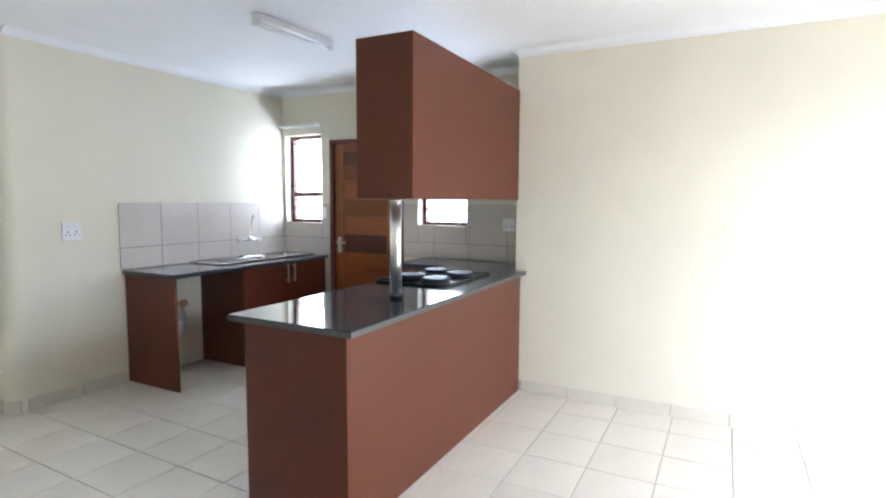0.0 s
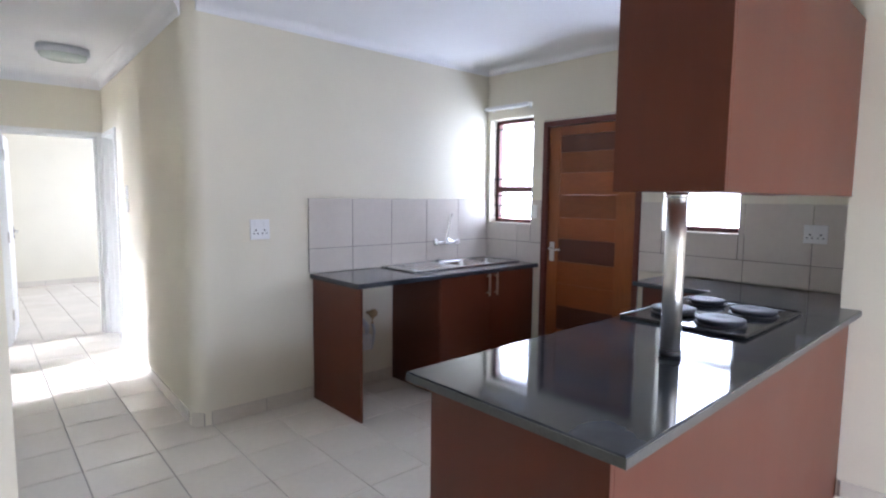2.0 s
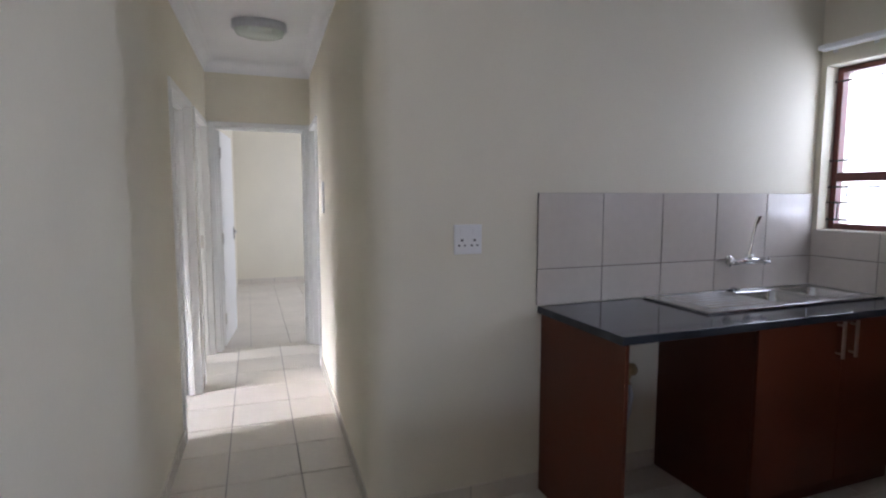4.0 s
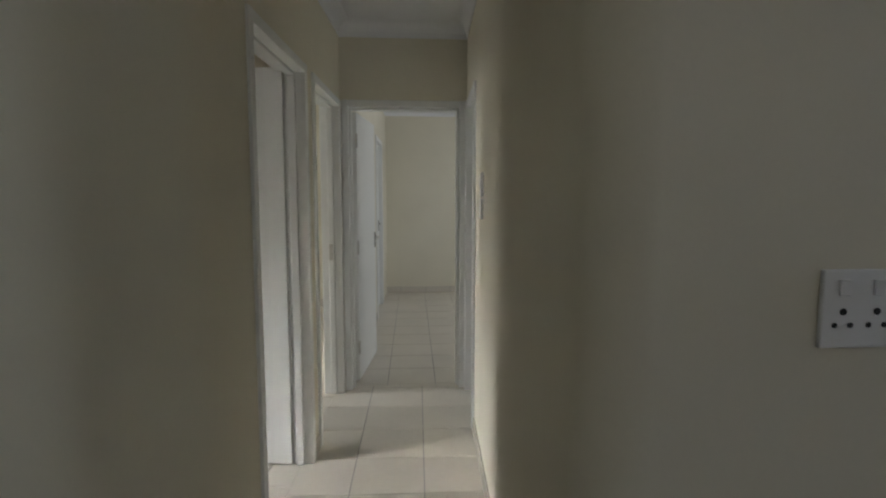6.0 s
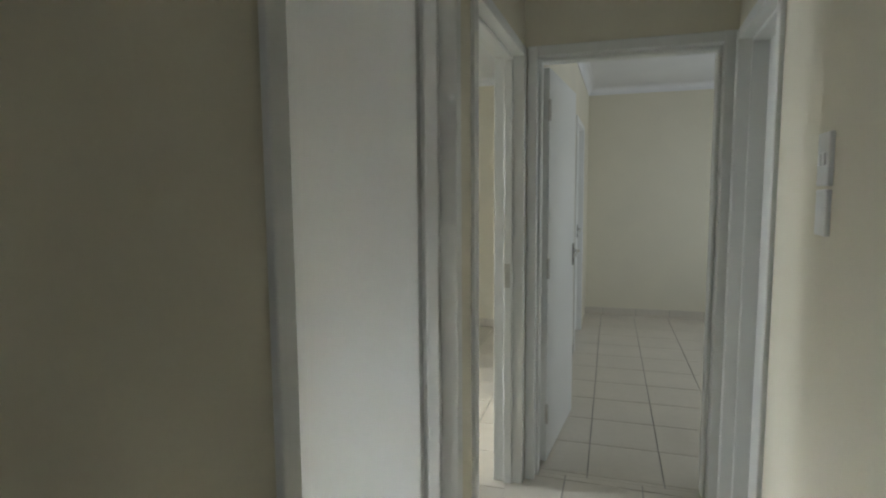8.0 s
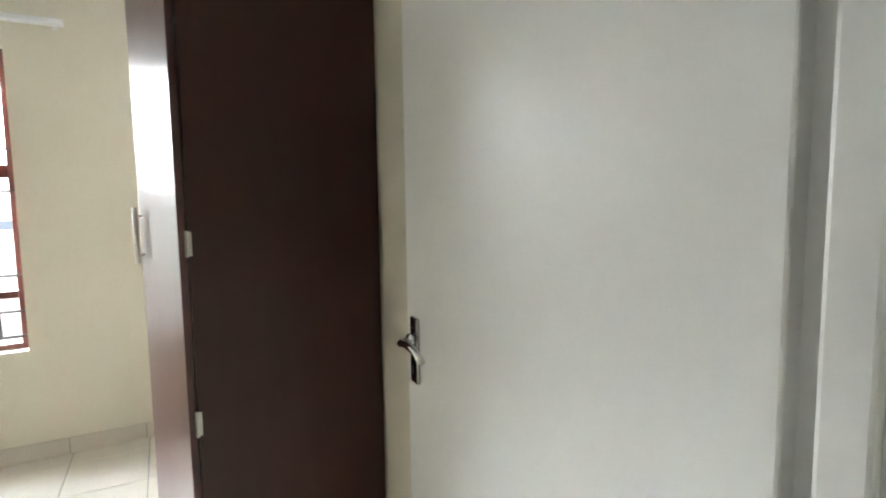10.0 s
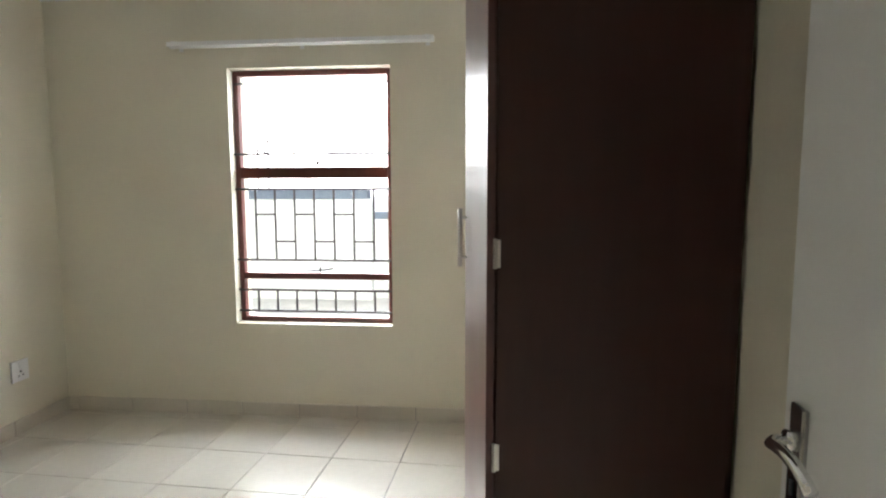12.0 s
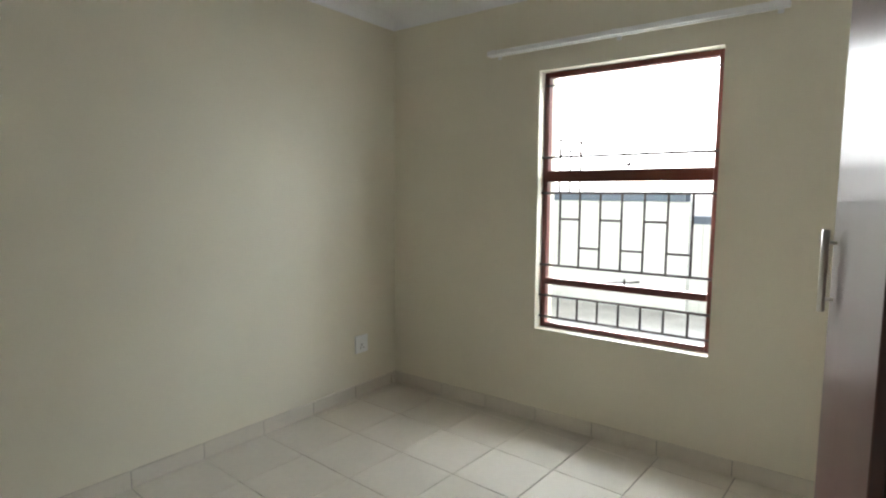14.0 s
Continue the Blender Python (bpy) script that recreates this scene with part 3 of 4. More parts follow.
def flat_handle(parent, x, y, z0, z1):
    handle = part("handle", box(x - 0.010, x + 0.010, y - 0.034, y - 0.027, z0, z1, 0.002), SATIN, parent, "flat brushed bar handle")
    for z in (z0 + 0.02, z1 - 0.02):
        part("stand_off", rod((x, y, z), (x, y - 0.028, z), 0.005, 8), SATIN, handle)


def sink_counter():
    ob = thing("sink_worktop", pose(0.652, 0, 0), "dark charcoal worktop with an upright mahogany end panel", "worktop")
    hole = (0.70, 1.72, -0.40, -0.05)
    outer = ((0.0, -0.603), (BACK_X - 0.661, -0.603), (BACK_X - 0.661, -0.009), (0.0, -0.009))
    inner = ((hole[0], hole[2]), (hole[1], hole[2]), (hole[1], hole[3]), (hole[0], hole[3]))
    bm = bmesh.new()
    rings = [[bm.verts.new((x, y, z)) for x, y in ring] for ring, z in ((outer, 0.855), (outer, 0.887), (inner, 0.887), (inner, 0.855))]
    for r in range(4):
        for k in range(4):
            bm.faces.new((rings[r][k], rings[r][(k + 1) % 4], rings[(r + 1) % 4][(k + 1) % 4], rings[(r + 1) % 4][k]))
    rims = [e for e in bm.edges if e.verts[0].co.z > 0.88 and e.verts[1].co.z > 0.88 and e.verts[0] in rings[1] and e.verts[1] in rings[1]]
    bmesh.ops.bevel(bm, geom=rims, offset=0.003, segments=2, profile=0.5, affect="EDGES")
    part("slab", bm, STONE, ob)
    part("end_panel", box(0.025, 0.043, -0.589, -0.002, 0.0, 0.854, 0.001), MAHOGANY, ob, "mahogany board end panel")
    return ob


def sink_cabinet():
    ob = thing("sink_cabinet", pose(1.366, 0, 0), "mahogany two-door sink base cabinet", "cabinet")
    w = 1.03
    part("side_panel", box(0, 0.016, -0.545, -0.002, 0.0, 0.853, 0.001), MAHOGANY, ob)
    part("side_panel", box(w - 0.016, w, -0.545, -0.002, 0.1, 0.853, 0.001), MAHOGANY, ob)
    part("base_board", box(0.017, w - 0.017, -0.54, -0.004, 0.10, 0.116), MAHOGANY, ob)
    part("plinth", box(0.017, w - 0.03, -0.50, -0.484, 0.0, 0.099), MAHOGANY, ob, "recessed dark plinth")
    half = w / 2
    for k, (a, b) in enumerate(((0.002, half - 0.0015), (half + 0.0015, w - 0.002))):
        leaf = part("door", box(a, b, -0.564, -0.547, 0.104, 0.849, 0.002), MAHOGANY, ob)
        flat_handle(leaf, half + (-0.042 if k == 0 else 0.042), -0.564, 0.68, 0.847)
    return ob


def double_bowl_sink():
    """A pressed steel sink top: drainer, two bowls, raised rims."""
    ob = thing("double_bowl_sink", pose(1.240, -0.425, 0.887), "stainless steel double-bowl sink with a drainer, set in the worktop", "sink")
    length, depth = 1.145, 0.405
    bowls = [(0.50, 0.80), (0.825, 1.10)]
    y0, y1 = 0.05, 0.35
    bm = bmesh.new()
    box(0.0, bowls[0][0], 0, depth, 0.001, 0.007, 0.002, bm=bm)
    box(bowls[0][1], bowls[1][0], y0, y1, 0.001, 0.007, 0.0, bm=bm)
    box(bowls[1][1], length, 0, depth, 0.001, 0.007, 0.002, bm=bm)
    box(bowls[0][0], bowls[1][1], 0, y0, 0.001, 0.007, 0.002, bm=bm)
    box(bowls[0][0], bowls[1][1], y1, depth, 0.001, 0.007, 0.002, bm=bm)
    part("sink_top", bm, STEEL, ob, "brushed steel sink top")
    bm = bmesh.new()
    for a, b, c, d in ((0, length, 0, 0.012), (0, length, depth - 0.012, depth), (0, 0.012, 0.012, depth - 0.012), (length - 0.012, length, 0.012, depth - 0.012)):
        box(a, b, c, d, 0.007, 0.011, 0.002, bm=bm)
    part("rim", bm, STEEL, ob)
    for k in range(7):
        y = 0.085 + 0.043 * k
        part("drainer_rib", rod((0.09, y, 0.0072), (0.44, y, 0.0052), 0.0035, 8), STEEL, ob)
    for a, b in bowls:
        bm = bmesh.new()
        rings = []
        for r, z, inset in ((0.045, 0.007, 0.0), (0.045, -0.004, 0.004), (0.05, -0.12, 0.016), (0.05, -0.15, 0.04), (0.03, -0.155, 0.09)):
            ring = []
            for cx, cy, start in ((b - inset - r, y1 - inset - r, 0), (a + inset + r, y1 - inset - r, 90), (a + inset + r, y0 + inset + r, 180), (b - inset - r, y0 + inset + r, 270)):
                for t in np.linspace(0, 90, 5):
                    ring.append(bm.verts.new((cx + r * math.cos(radians(start + t)), cy + r * math.sin(radians(start + t)), z)))
            rings.append(ring)
        n = len(rings[0])
        for one, two in zip(rings, rings[1:]):
            for i in range(n):
                bm.faces.new((one[i], one[(i + 1) % n], two[(i + 1) % n], two[i]))
        bm.faces.new(rings[-1])
        edge = [v.co.copy() for v in rings[0]]
        bowl = part("bowl", bm, STEEL, ob, "deep steel bowl", True)
        bowl.modifiers.new("thickness", "SOLIDIFY").thickness = 0.0015
        part("waste", lathe([(0.035, -0.1535), (0.035, -0.150), (0.02, -0.151), (0.008, -0.153)], 20), CHROME, bowl).matrix_basis = Matrix.Translation(((a + b) / 2, (y0 + y1) / 2, 0.001))
        out = [(b, y1), (a, y1), (a, y0), (b, y0)]
        for k, (ex, ey) in enumerate(out):
            bm = prism([(ex, ey)] + [(c.x, c.y) for c in edge[5 * k:5 * k + 5]], 0.004, 0.0069)
            part("bowl_corner", bm, STEEL, bowl)
    return ob


def wall_mixer():
    ob = thing("sink_mixer_tap", pose(1.878, -0.009, 1.052), "chrome wall-mounted mixer tap with an upturned swivel spout", "tap")
    for x in (-0.075, 0.075):
        part("wall_flange", rod((x, 0, 0), (x, -0.012, 0), 0.028, 20, 0.024), CHROME, ob, "", True)
        part("inlet", rod((x, -0.012, 0), (x, -0.055, 0), 0.012, 14), CHROME, ob, "", True)
    part("body", pipe([(-0.095, -0.058, 0), (-0.03, -0.058, 0), (0.03, -0.058, 0), (0.095, -0.058, 0)], 0.017, 16), CHROME, ob, "", True)
    for side in (-1, 1):
        bm = rod((side * 0.095, -0.058, 0), (side * 0.112, -0.058, 0), 0.012, 12)
        for a in range(4):
            t = a * math.pi / 2 + 0.4
            rod((side * 0.122, -0.058, 0), (side * 0.124, -0.058 + 0.026 * math.cos(t), 0.026 * math.sin(t)), 0.008, 8, bm=bm)
        rod((side * 0.110, -0.058, 0), (side * 0.134, -0.058, 0), 0.016, 14, bm=bm)
        part("tap_head", bm, CHROME, ob, "", True)
    spout = part("spout", pipe([(0.0, -0.06, 0.0), (0.0, -0.06, 0.03), (0.004, -0.062, 0.07), (0.012, -0.066, 0.14), (0.019, -0.070, 0.19), (0.022, -0.074, 0.205)], 0.008, 12), CHROME, ob, "thin swivel spout turned upward", True)
    part("nozzle", rod((0.021, -0.072, 0.196), (0.026, -0.086, 0.236), 0.011, 12), CHROME, spout)
    part("collar", rod((0, -0.06, 0.012), (0, -0.06, 0.034), 0.019, 16), CHROME, ob, "", True)
    return ob


sink_counter()
sink_cabinet()
double_bowl_sink()
wall_mixer()
ob = thing("sink_plug", pose(1.80, -0.035, 0.887), "black rubber sink plug lying on the worktop", "sink plug")
part("stopper", lathe([(0.020, 0.0), (0.022, 0.006), (0.017, 0.014), (0.006, 0.016)], 18), BLACK, ob, "", True)
part("chain", pipe([(0.0, 0.0, 0.015), (0.02, 0.004, 0.022), (0.05, 0.0, 0.006), (0.08, -0.006, 0.003)], 0.003, 6), BLACK, ob)


def washer_point():
    ob = thing("washing_machine_connection", pose(1.075, 0, 0.50), "washing machine tap with a grey waste trap under the worktop", "plumbing")
    part("waste_pipe", pipe([(0.0, -0.002, -0.02), (0.0, -0.06, -0.02), (0.0, -0.075, -0.04), (0.0, -0.075, -0.16), (0.02, -0.072, -0.20)], 0.021, 14), PVC, ob, "grey plastic waste pipe", True)
    part("waste_cup", lathe([(0.034, -0.20), (0.044, -0.19), (0.048, -0.10), (0.044, -0.092), (0.030, -0.09)], 24), PLASTIC, ob, "pale plastic trap cup", True).matrix_basis = Matrix.Translation((-0.02, -0.085, 0))
    part("valve_body", pipe([(0.055, -0.002, 0.05), (0.055, -0.06, 0.05), (0.055, -0.07, 0.02), (0.055, -0.07, -0.02)], 0.013, 12), BRASS, ob, "aged brass valve", True)
    part("valve_knob", rod((0.055, -0.06, 0.05), (0.055, -0.095, 0.062), 0.030, 14), BRASS, ob, "", True)
    part("hose", pipe([(0.055, -0.07, -0.02), (0.065, -0.08, -0.08), (0.05, -0.085, -0.15), (0.03, -0.08, -0.21)], 0.012, 10), PVC, ob, "", True)
    part("wall_collar", rod((0.0, -0.001, -0.02), (0.0, -0.010, -0.02), 0.036, 20), PVC, ob, "", True)


washer_point()


# ---- kitchen: peninsula ----
def peninsula():
    ob = thing("peninsula_cabinet", pose(0, 0, 0), "mahogany board peninsula base cabinet standing on the tiles", "cabinet")
    part("front_panel", box(-0.146, SIDE_X - 0.004, -2.794, -2.776, 0.0, 0.889, 0.001), MAHOGANY, ob, "reddish mahogany back panel")
    part("end_panel", box(-0.164, -0.1465, -2.794, -2.215, 0.0, 0.889, 0.001), MAHOGANY, ob, "mahogany end panel")
    part("kitchen_side", box(-0.146, 1.96, -2.232, -2.215, 0.1, 0.889, 0.001), MAHOGANY, ob)
    part("plinth", box(-0.146, 1.96, -2.28, -2.265, 0.0, 0.099), MAHOGANY, ob)
    for k in range(4):
        a = 0.0 + 0.47 * k
        leaf = part("door", box(a, a + 0.466, -2.214, -2.197, 0.104, 0.862, 0.002), MAHOGANY, ob)
        flat = part("handle", box(a + 0.40, a + 0.42, -2.17, -2.163, 0.69, 0.85, 0.002), SATIN, leaf, "flat brushed bar handle")
        for z in (0.71, 0.83):
            part("stand_off", rod((a + 0.41, -2.198, z), (a + 0.41, -2.166, z), 0.005, 8), SATIN, flat)
    ob = thing("corner_cabinet", pose(1.99, -2.19, 0), "mahogany base cabinet under the counter beside the back door", "cabinet")
    part("front_panel", box(0, 0.018, 0, 0.455, 0.1, 0.889, 0.001), MAHOGANY, ob)
    part("side_panel", box(0.019, 0.42, 0.438, 0.455, 0.0, 0.889, 0.001), MAHOGANY, ob)
    part("plinth", box(0.05, 0.066, 0, 0.437, 0.0, 0.099), MAHOGANY, ob)
    ob = thing("peninsula_worktop", pose(0, 0, 0), "dark charcoal L-shaped worktop with a glossy top and grey edge", "worktop")
    outline = [(-0.214, -2.855), (SIDE_X - 0.002, -2.837), (SIDE_X - 0.002, SIDE_Y + 0.002), (BACK_X - 0.009, SIDE_Y + 0.002), (BACK_X - 0.009, -1.70), (1.93, -1.70), (1.93, -2.161), (-0.214, -2.161)]
    bm = prism(outline, 0.890, 0.918)
    bmesh.ops.recalc_face_normals(bm, faces=bm.faces)
    rims = [e for e in bm.edges if abs(e.verts[0].co.z - e.verts[1].co.z) < 1e-6 and e.verts[0].co.z > 0.9]
    bmesh.ops.bevel(bm, geom=rims, offset=0.004, segments=2, profile=0.5, affect="EDGES")
    slab = part("slab", bm, STONE, ob)
    part("edge_strip", prism([(-0.2166, -2.8576), (SIDE_X - 0.002, -2.8394), (SIDE_X - 0.002, -2.8372), (-0.2166, -2.8552)], 0.891, 0.914), STONE_EDGE, ob, "grey edge strip")
    part("edge_strip", box(-0.2166, -0.2142, -2.855, -2.163, 0.891, 0.914, 0.0006), STONE_EDGE, ob, "grey edge strip")


peninsula()


def hob():
    ob = thing("electric_hob", pose(1.28, -2.43, 0.918), "black enamel electric hob with four solid plates", "hob")
    w, d = 0.345, 0.25
    part("tray", box(-w, w, -d, d, 0.0005, 0.010, 0.004), HOB, ob, "glossy black tray")
    bm = bmesh.new()
    for a, b, c, e in ((-w, w, -d, -d + 0.008), (-w, w, d - 0.008, d), (-w, -w + 0.008, -d + 0.008, d - 0.008), (w - 0.008, w, -d + 0.008, d - 0.008)):
        box(a, b, c, e, 0.008, 0.015, 0.002, bm=bm)
    part("rim", bm, HOB, ob)
    for x, y, r in ((-0.19, -0.105, 0.092), (0.115, -0.125, 0.092), (-0.115, 0.12, 0.092), (0.20, 0.105, 0.078)):
        burner = part("hotplate", lathe([(r - 0.01, 0.008), (r - 0.006, 0.024), (r, 0.026), (r, 0.034), (r - 0.012, 0.037), (0.025, 0.0365), (0.02, 0.034)], 40), PLATE_IRON, ob, "grey cast iron hotplate", True)
        burner.location = (x, y, 0)
        part("trim_ring", lathe([(r - 0.004, 0.0085), (r + 0.006, 0.0085), (r + 0.006, 0.013), (r - 0.004, 0.015)], 40), BLACK, burner, "", True)
    for k in range(4):
        part("control_slot", box(w - 0.06, w - 0.03, -0.19 + 0.10 * k, -0.15 + 0.10 * k, 0.010, 0.0115), BLACK, ob)


hob()
ob = thing("support_pole", pose(0.527, -2.593, 0.918), "polished chrome pole between worktop and hanging cabinet", "support pole")
part("tube", rod((0, 0, 0.004), (0, 0, 0.525), 0.0305, 32), POLE, ob, "", True)
part("foot_ring", rod((0, 0, 0.0005), (0, 0, 0.024), 0.0345, 32), BLACK, ob, "black plastic foot ring", True)
part("top_ring", rod((0, 0, 0.509), (0, 0, 0.5255), 0.0335, 32), CHROME, ob, "", True)


def hanging_cabinet():
    x0, x1, y0, y1, z0, z1 = 0.0, SIDE_X - 0.378, 0.0, 0.33, 1.444, 2.240
    ob = thing("hanging_cabinet", pose(0.374, -2.789, 0, 0, 0, 0.85), "mahogany board cabinet hung over the peninsula from the side wall", "wall cabinet")
    part("back_panel", box(x0 + 0.017, x1, y0, y0 + 0.016, z0, z1, 0.001), MAHOGANY, ob, "plain reddish back panel")
    part("end_panel", box(x0, x0 + 0.0165, y0, y1, z0, z1, 0.001), MAHOGANY, ob, "plain mahogany end panel")
    part("bottom", box(x0 + 0.017, x1, y0 + 0.0165, y1 - 0.02, z0 + 0.004, z0 + 0.020), MAHOGANY, ob)
    part("top", box(x0 + 0.017, x1, y0 + 0.0165, y1 - 0.02, z1 - 0.018, z1 - 0.002), MAHOGANY, ob)
    step = (x1 - x0 - 0.02) / 3
    for k in range(3):
        a = x0 + 0.018 + step * k
        leaf = part("door", box(a, a + step - 0.003, y1 - 0.018, y1 - 0.001, z0 + 0.002, z1 - 0.002, 0.002), MAHOGANY, ob)
        handle = part("handle", box(a + step - 0.06, a + step - 0.04, y1 + 0.028, y1 + 0.034, z0 + 0.05, z0 + 0.21, 0.002), SATIN, leaf, "flat brushed bar handle")
        for z in (z0 + 0.07, z0 + 0.19):
            part("stand_off", rod((a + step - 0.05, y1 - 0.002, z), (a + step - 0.05, y1 + 0.030, z), 0.005, 8), SATIN, handle)


hanging_cabinet()


# ---- bedroom ----
def wardrobe():
    x1, y0, y1, top = -1.141, -0.333, 0.137, 2.33
    x0 = x1 - 0.955
    ob = thing("wardrobe", ROOM, "dark brown two-door wardrobe with one door ajar", "wardrobe")
    part("side_panel", box(x1 - 0.016, x1, y0, y1, 0.0, top, 0.001), WENGE, ob, "dark brown side panel")
    part("side_panel", box(x0, x0 + 0.016, y0, y1, 0.0, top, 0.001), WENGE, ob)
    part("back_board", box(x0 + 0.017, x1 - 0.017, y1 - 0.008, y1, 0.05, top), WENGE, ob)
    part("top_board", box(x0 + 0.017, x1 - 0.017, y0, y1 - 0.009, top - 0.017, top), WENGE, ob)
    part("floor_board", box(x0 + 0.017, x1 - 0.017, y0, y1 - 0.009, 0.08, 0.096), WENGE, ob)
    part("shelf", box(x0 + 0.017, x1 - 0.017, y0 + 0.03, y1 - 0.009, 1.80, 1.816), WENGE, ob)
    part("plinth", box(x0 + 0.017, x1 - 0.017, y0 + 0.03, y0 + 0.045, 0.0, 0.079), WENGE, ob)
    part("door", box(x0 + 0.001, x0 + 0.475, y0 - 0.019, y0 - 0.002, 0.05, top - 0.002, 0.002), GLOSSY_WENGE, ob, "closed glossy door")
    turn = pose(x1 - 0.001, y0 - 0.004, 0, 0, 0, 180 + 8.0)
    leaf = part("door", box(0.0, 0.474, 0.0, 0.017, 0.05, top - 0.002, 0.002), GLOSSY_WENGE, ob, "glossy dark door standing ajar")
    leaf.matrix_basis = turn
    bm = rod((0.425, 0.036, 1.125), (0.425, 0.036, 1.285), 0.0065, 12)
    handle = part("handle", bm, SATIN, leaf, "slim brushed bar handle", True)
    for z in (1.150, 1.260):
        part("stand_off", rod((0.425, 0.016, z), (0.425, 0.036, z), 0.004, 8), SATIN, handle)
    for z in (0.36, 0.78, 1.205, 1.95):
        bm = rod((x1 + 0.003, y0 - 0.004, z - 0.030), (x1 + 0.003, y0 - 0.004, z + 0.030), 0.0042, 10)
        box(x1 + 0.0004, x1 + 0.002, y0 - 0.003, y0 + 0.007, z - 0.028, z + 0.028, bm=bm)
        part("hinge", bm, SATIN, ob, "small steel butt hinge")


wardrobe()


# ---- outside ----
def boundary_wall(name, x, y0, y1, top, cap, label):
    ob = thing(name, ROOM @ pose(x + 0.555, y0 - 1.5725, -0.14), label, "boundary wall")
    length = y1 - y0
    count = max(round(length / 1.6), 1)
    step = length / count
    high = top + 0.14
    for k in range(count):
        part("wall_panel", box(-0.10, 0.0, k * step + 0.004, (k + 1) * step - 0.004, 0, high - cap, 0.006), PLASTER, ob)
    for k in range(count + 1):
        part("pier", box(-0.13, 0.012, k * step - 0.09, k * step + 0.09, 0, high - cap - 0.002, 0.006), PLASTER, ob)
    part("coping", box(-0.18, 0.05, -0.05, length + 0.05, high - cap, high, 0.01), SLATE, ob, "grey coping")


boundary_wall("boundary_wall", -8.0, -9.3, -0.52, 1.39, 0.12, "pale plastered boundary wall with a grey coping")
boundary_wall("boundary_wall", -8.2, -0.40, 6.2, 1.09, 0.10, "lower pale plastered boundary wall with a grey coping")
for y, h in ((-2.73, 2.39), (-2.375, 2.33), (-2.55, 2.20)):
    ob = thing("washing_line_post", ROOM @ pose(-8.645, y - 1.5725, -0.14), "thin grey washing line post behind the boundary wall", "post")
    part("post", rod((0, 0, 0), (0, 0, h + 0.14), 0.016, 8), IRON, ob)
    part("cross_arm", rod((0, -0.16, h + 0.02), (0, 0.20, h - 0.06), 0.014, 6), IRON, ob)


# ---- tiles, laid last ----
def clip(points, a, b, c):
    """The part of an outline where a * x + b * y <= c."""
    out = []
    for (x0, y0), (x1, y1) in zip(points, points[1:] + points[:1]):
        d0, d1 = a * x0 + b * y0 - c, a * x1 + b * y1 - c
        if d0 <= 0:
            out.append((x0, y0))
        if d0 * d1 < 0:
            t = d0 / (d0 - d1)
            out.append((x0 + t * (x1 - x0), y0 + t * (y1 - y0)))
    return out


def tile_block(points, bm, z0=-0.02, z1=0.0, bevel=0.0015):
    """A tile with softened rims from a convex outline."""
    cx, cy = sum(p[0] for p in points) / len(points), sum(p[1] for p in points) / len(points)
    low = [bm.verts.new((x, y, z0)) for x, y in points]
    mid = [bm.verts.new((x, y, z1 - bevel)) for x, y in points]
    size = max(math.hypot(x - cx, y - cy) for x, y in points)
    shrink = 1 - bevel / max(size, 0.02)
    top = [bm.verts.new((cx + (x - cx) * shrink, cy + (y - cy) * shrink, z1)) for x, y in points]
    n = len(points)
    for i in range(n):
        j = (i + 1) % n
        bm.faces.new((low[i], low[j], mid[j], mid[i]))
        bm.faces.new((mid[i], mid[j], top[j], top[i]))
    bm.faces.new(top)


PITCH, JOINT = 0.352, 0.005
whole = bmesh.new()
half = (PITCH - JOINT) / 2
tile_block([(-half, -half), (half, -half), (half, half), (-half, half)], whole)
WHOLE_TILE = bpy.data.meshes.new("tile")
whole.to_mesh(WHOLE_TILE)
whole.free()
WHOLE_TILE.materials.append(TILE)
FLOOR = bpy.data.objects["floor"]
rest = bmesh.new()
singles = 0


def lay(origin, angle, bounds, cuts, near):
    """Lays tiles on a turned grid: bounds of the area, half-plane cuts, and a test for those laid singly."""
    global singles
    c, s = math.cos(radians(angle)), math.sin(radians(angle))
    x0, x1, y0, y1 = bounds
    reach = int(12 / PITCH)
    for i in range(-reach, reach):
        for j in range(-reach, reach):
            u, v = (i + 0.5) * PITCH, (j + 0.5) * PITCH
            x, y = origin[0] + c * u - s * v, origin[1] + s * u + c * v
            if not (x0 - 0.3 < x < x1 + 0.3 and y0 - 0.3 < y < y1 + 0.3):
                continue
            outline = [(x + c * p - s * q, y + s * p + c * q) for p, q in ((-half, -half), (half, -half), (half, half), (-half, half))]
            cut = outline
            for a, b, d in ((-1, 0, -x0), (1, 0, x1), (0, -1, -y0), (0, 1, y1), *cuts(x, y)):
                cut = clip(cut, a, b, d)
                if len(cut) < 3:
                    break
            if len(cut) < 3:
                continue
            if near(x, y) and singles < 300:
                singles += 1
                if cut == outline:
                    ob = new("tile", WHOLE_TILE)
                    ob.matrix_basis = pose(x, y, 0, 0, 0, angle)
                else:
                    bm = bmesh.new()
                    tile_block([(p - x, q - y) for p, q in cut], bm)
                    mesh = bpy.data.meshes.new("tile")
                    bm.to_mesh(mesh)
                    bm.free()
                    mesh.materials.append(TILE)
                    ob = new("tile", mesh)
                    ob.location = (x, y, 0)
                ob.parent = FLOOR
            else:
                tile_block(cut, rest)


def main_cuts(x, y):
    if x < -1.2:
        return ((0, 1, -1.43),)
    if y > -1.7 and x < 0:
        return ((-1, 0.049, 0.996 + 0.055),)
    return ()


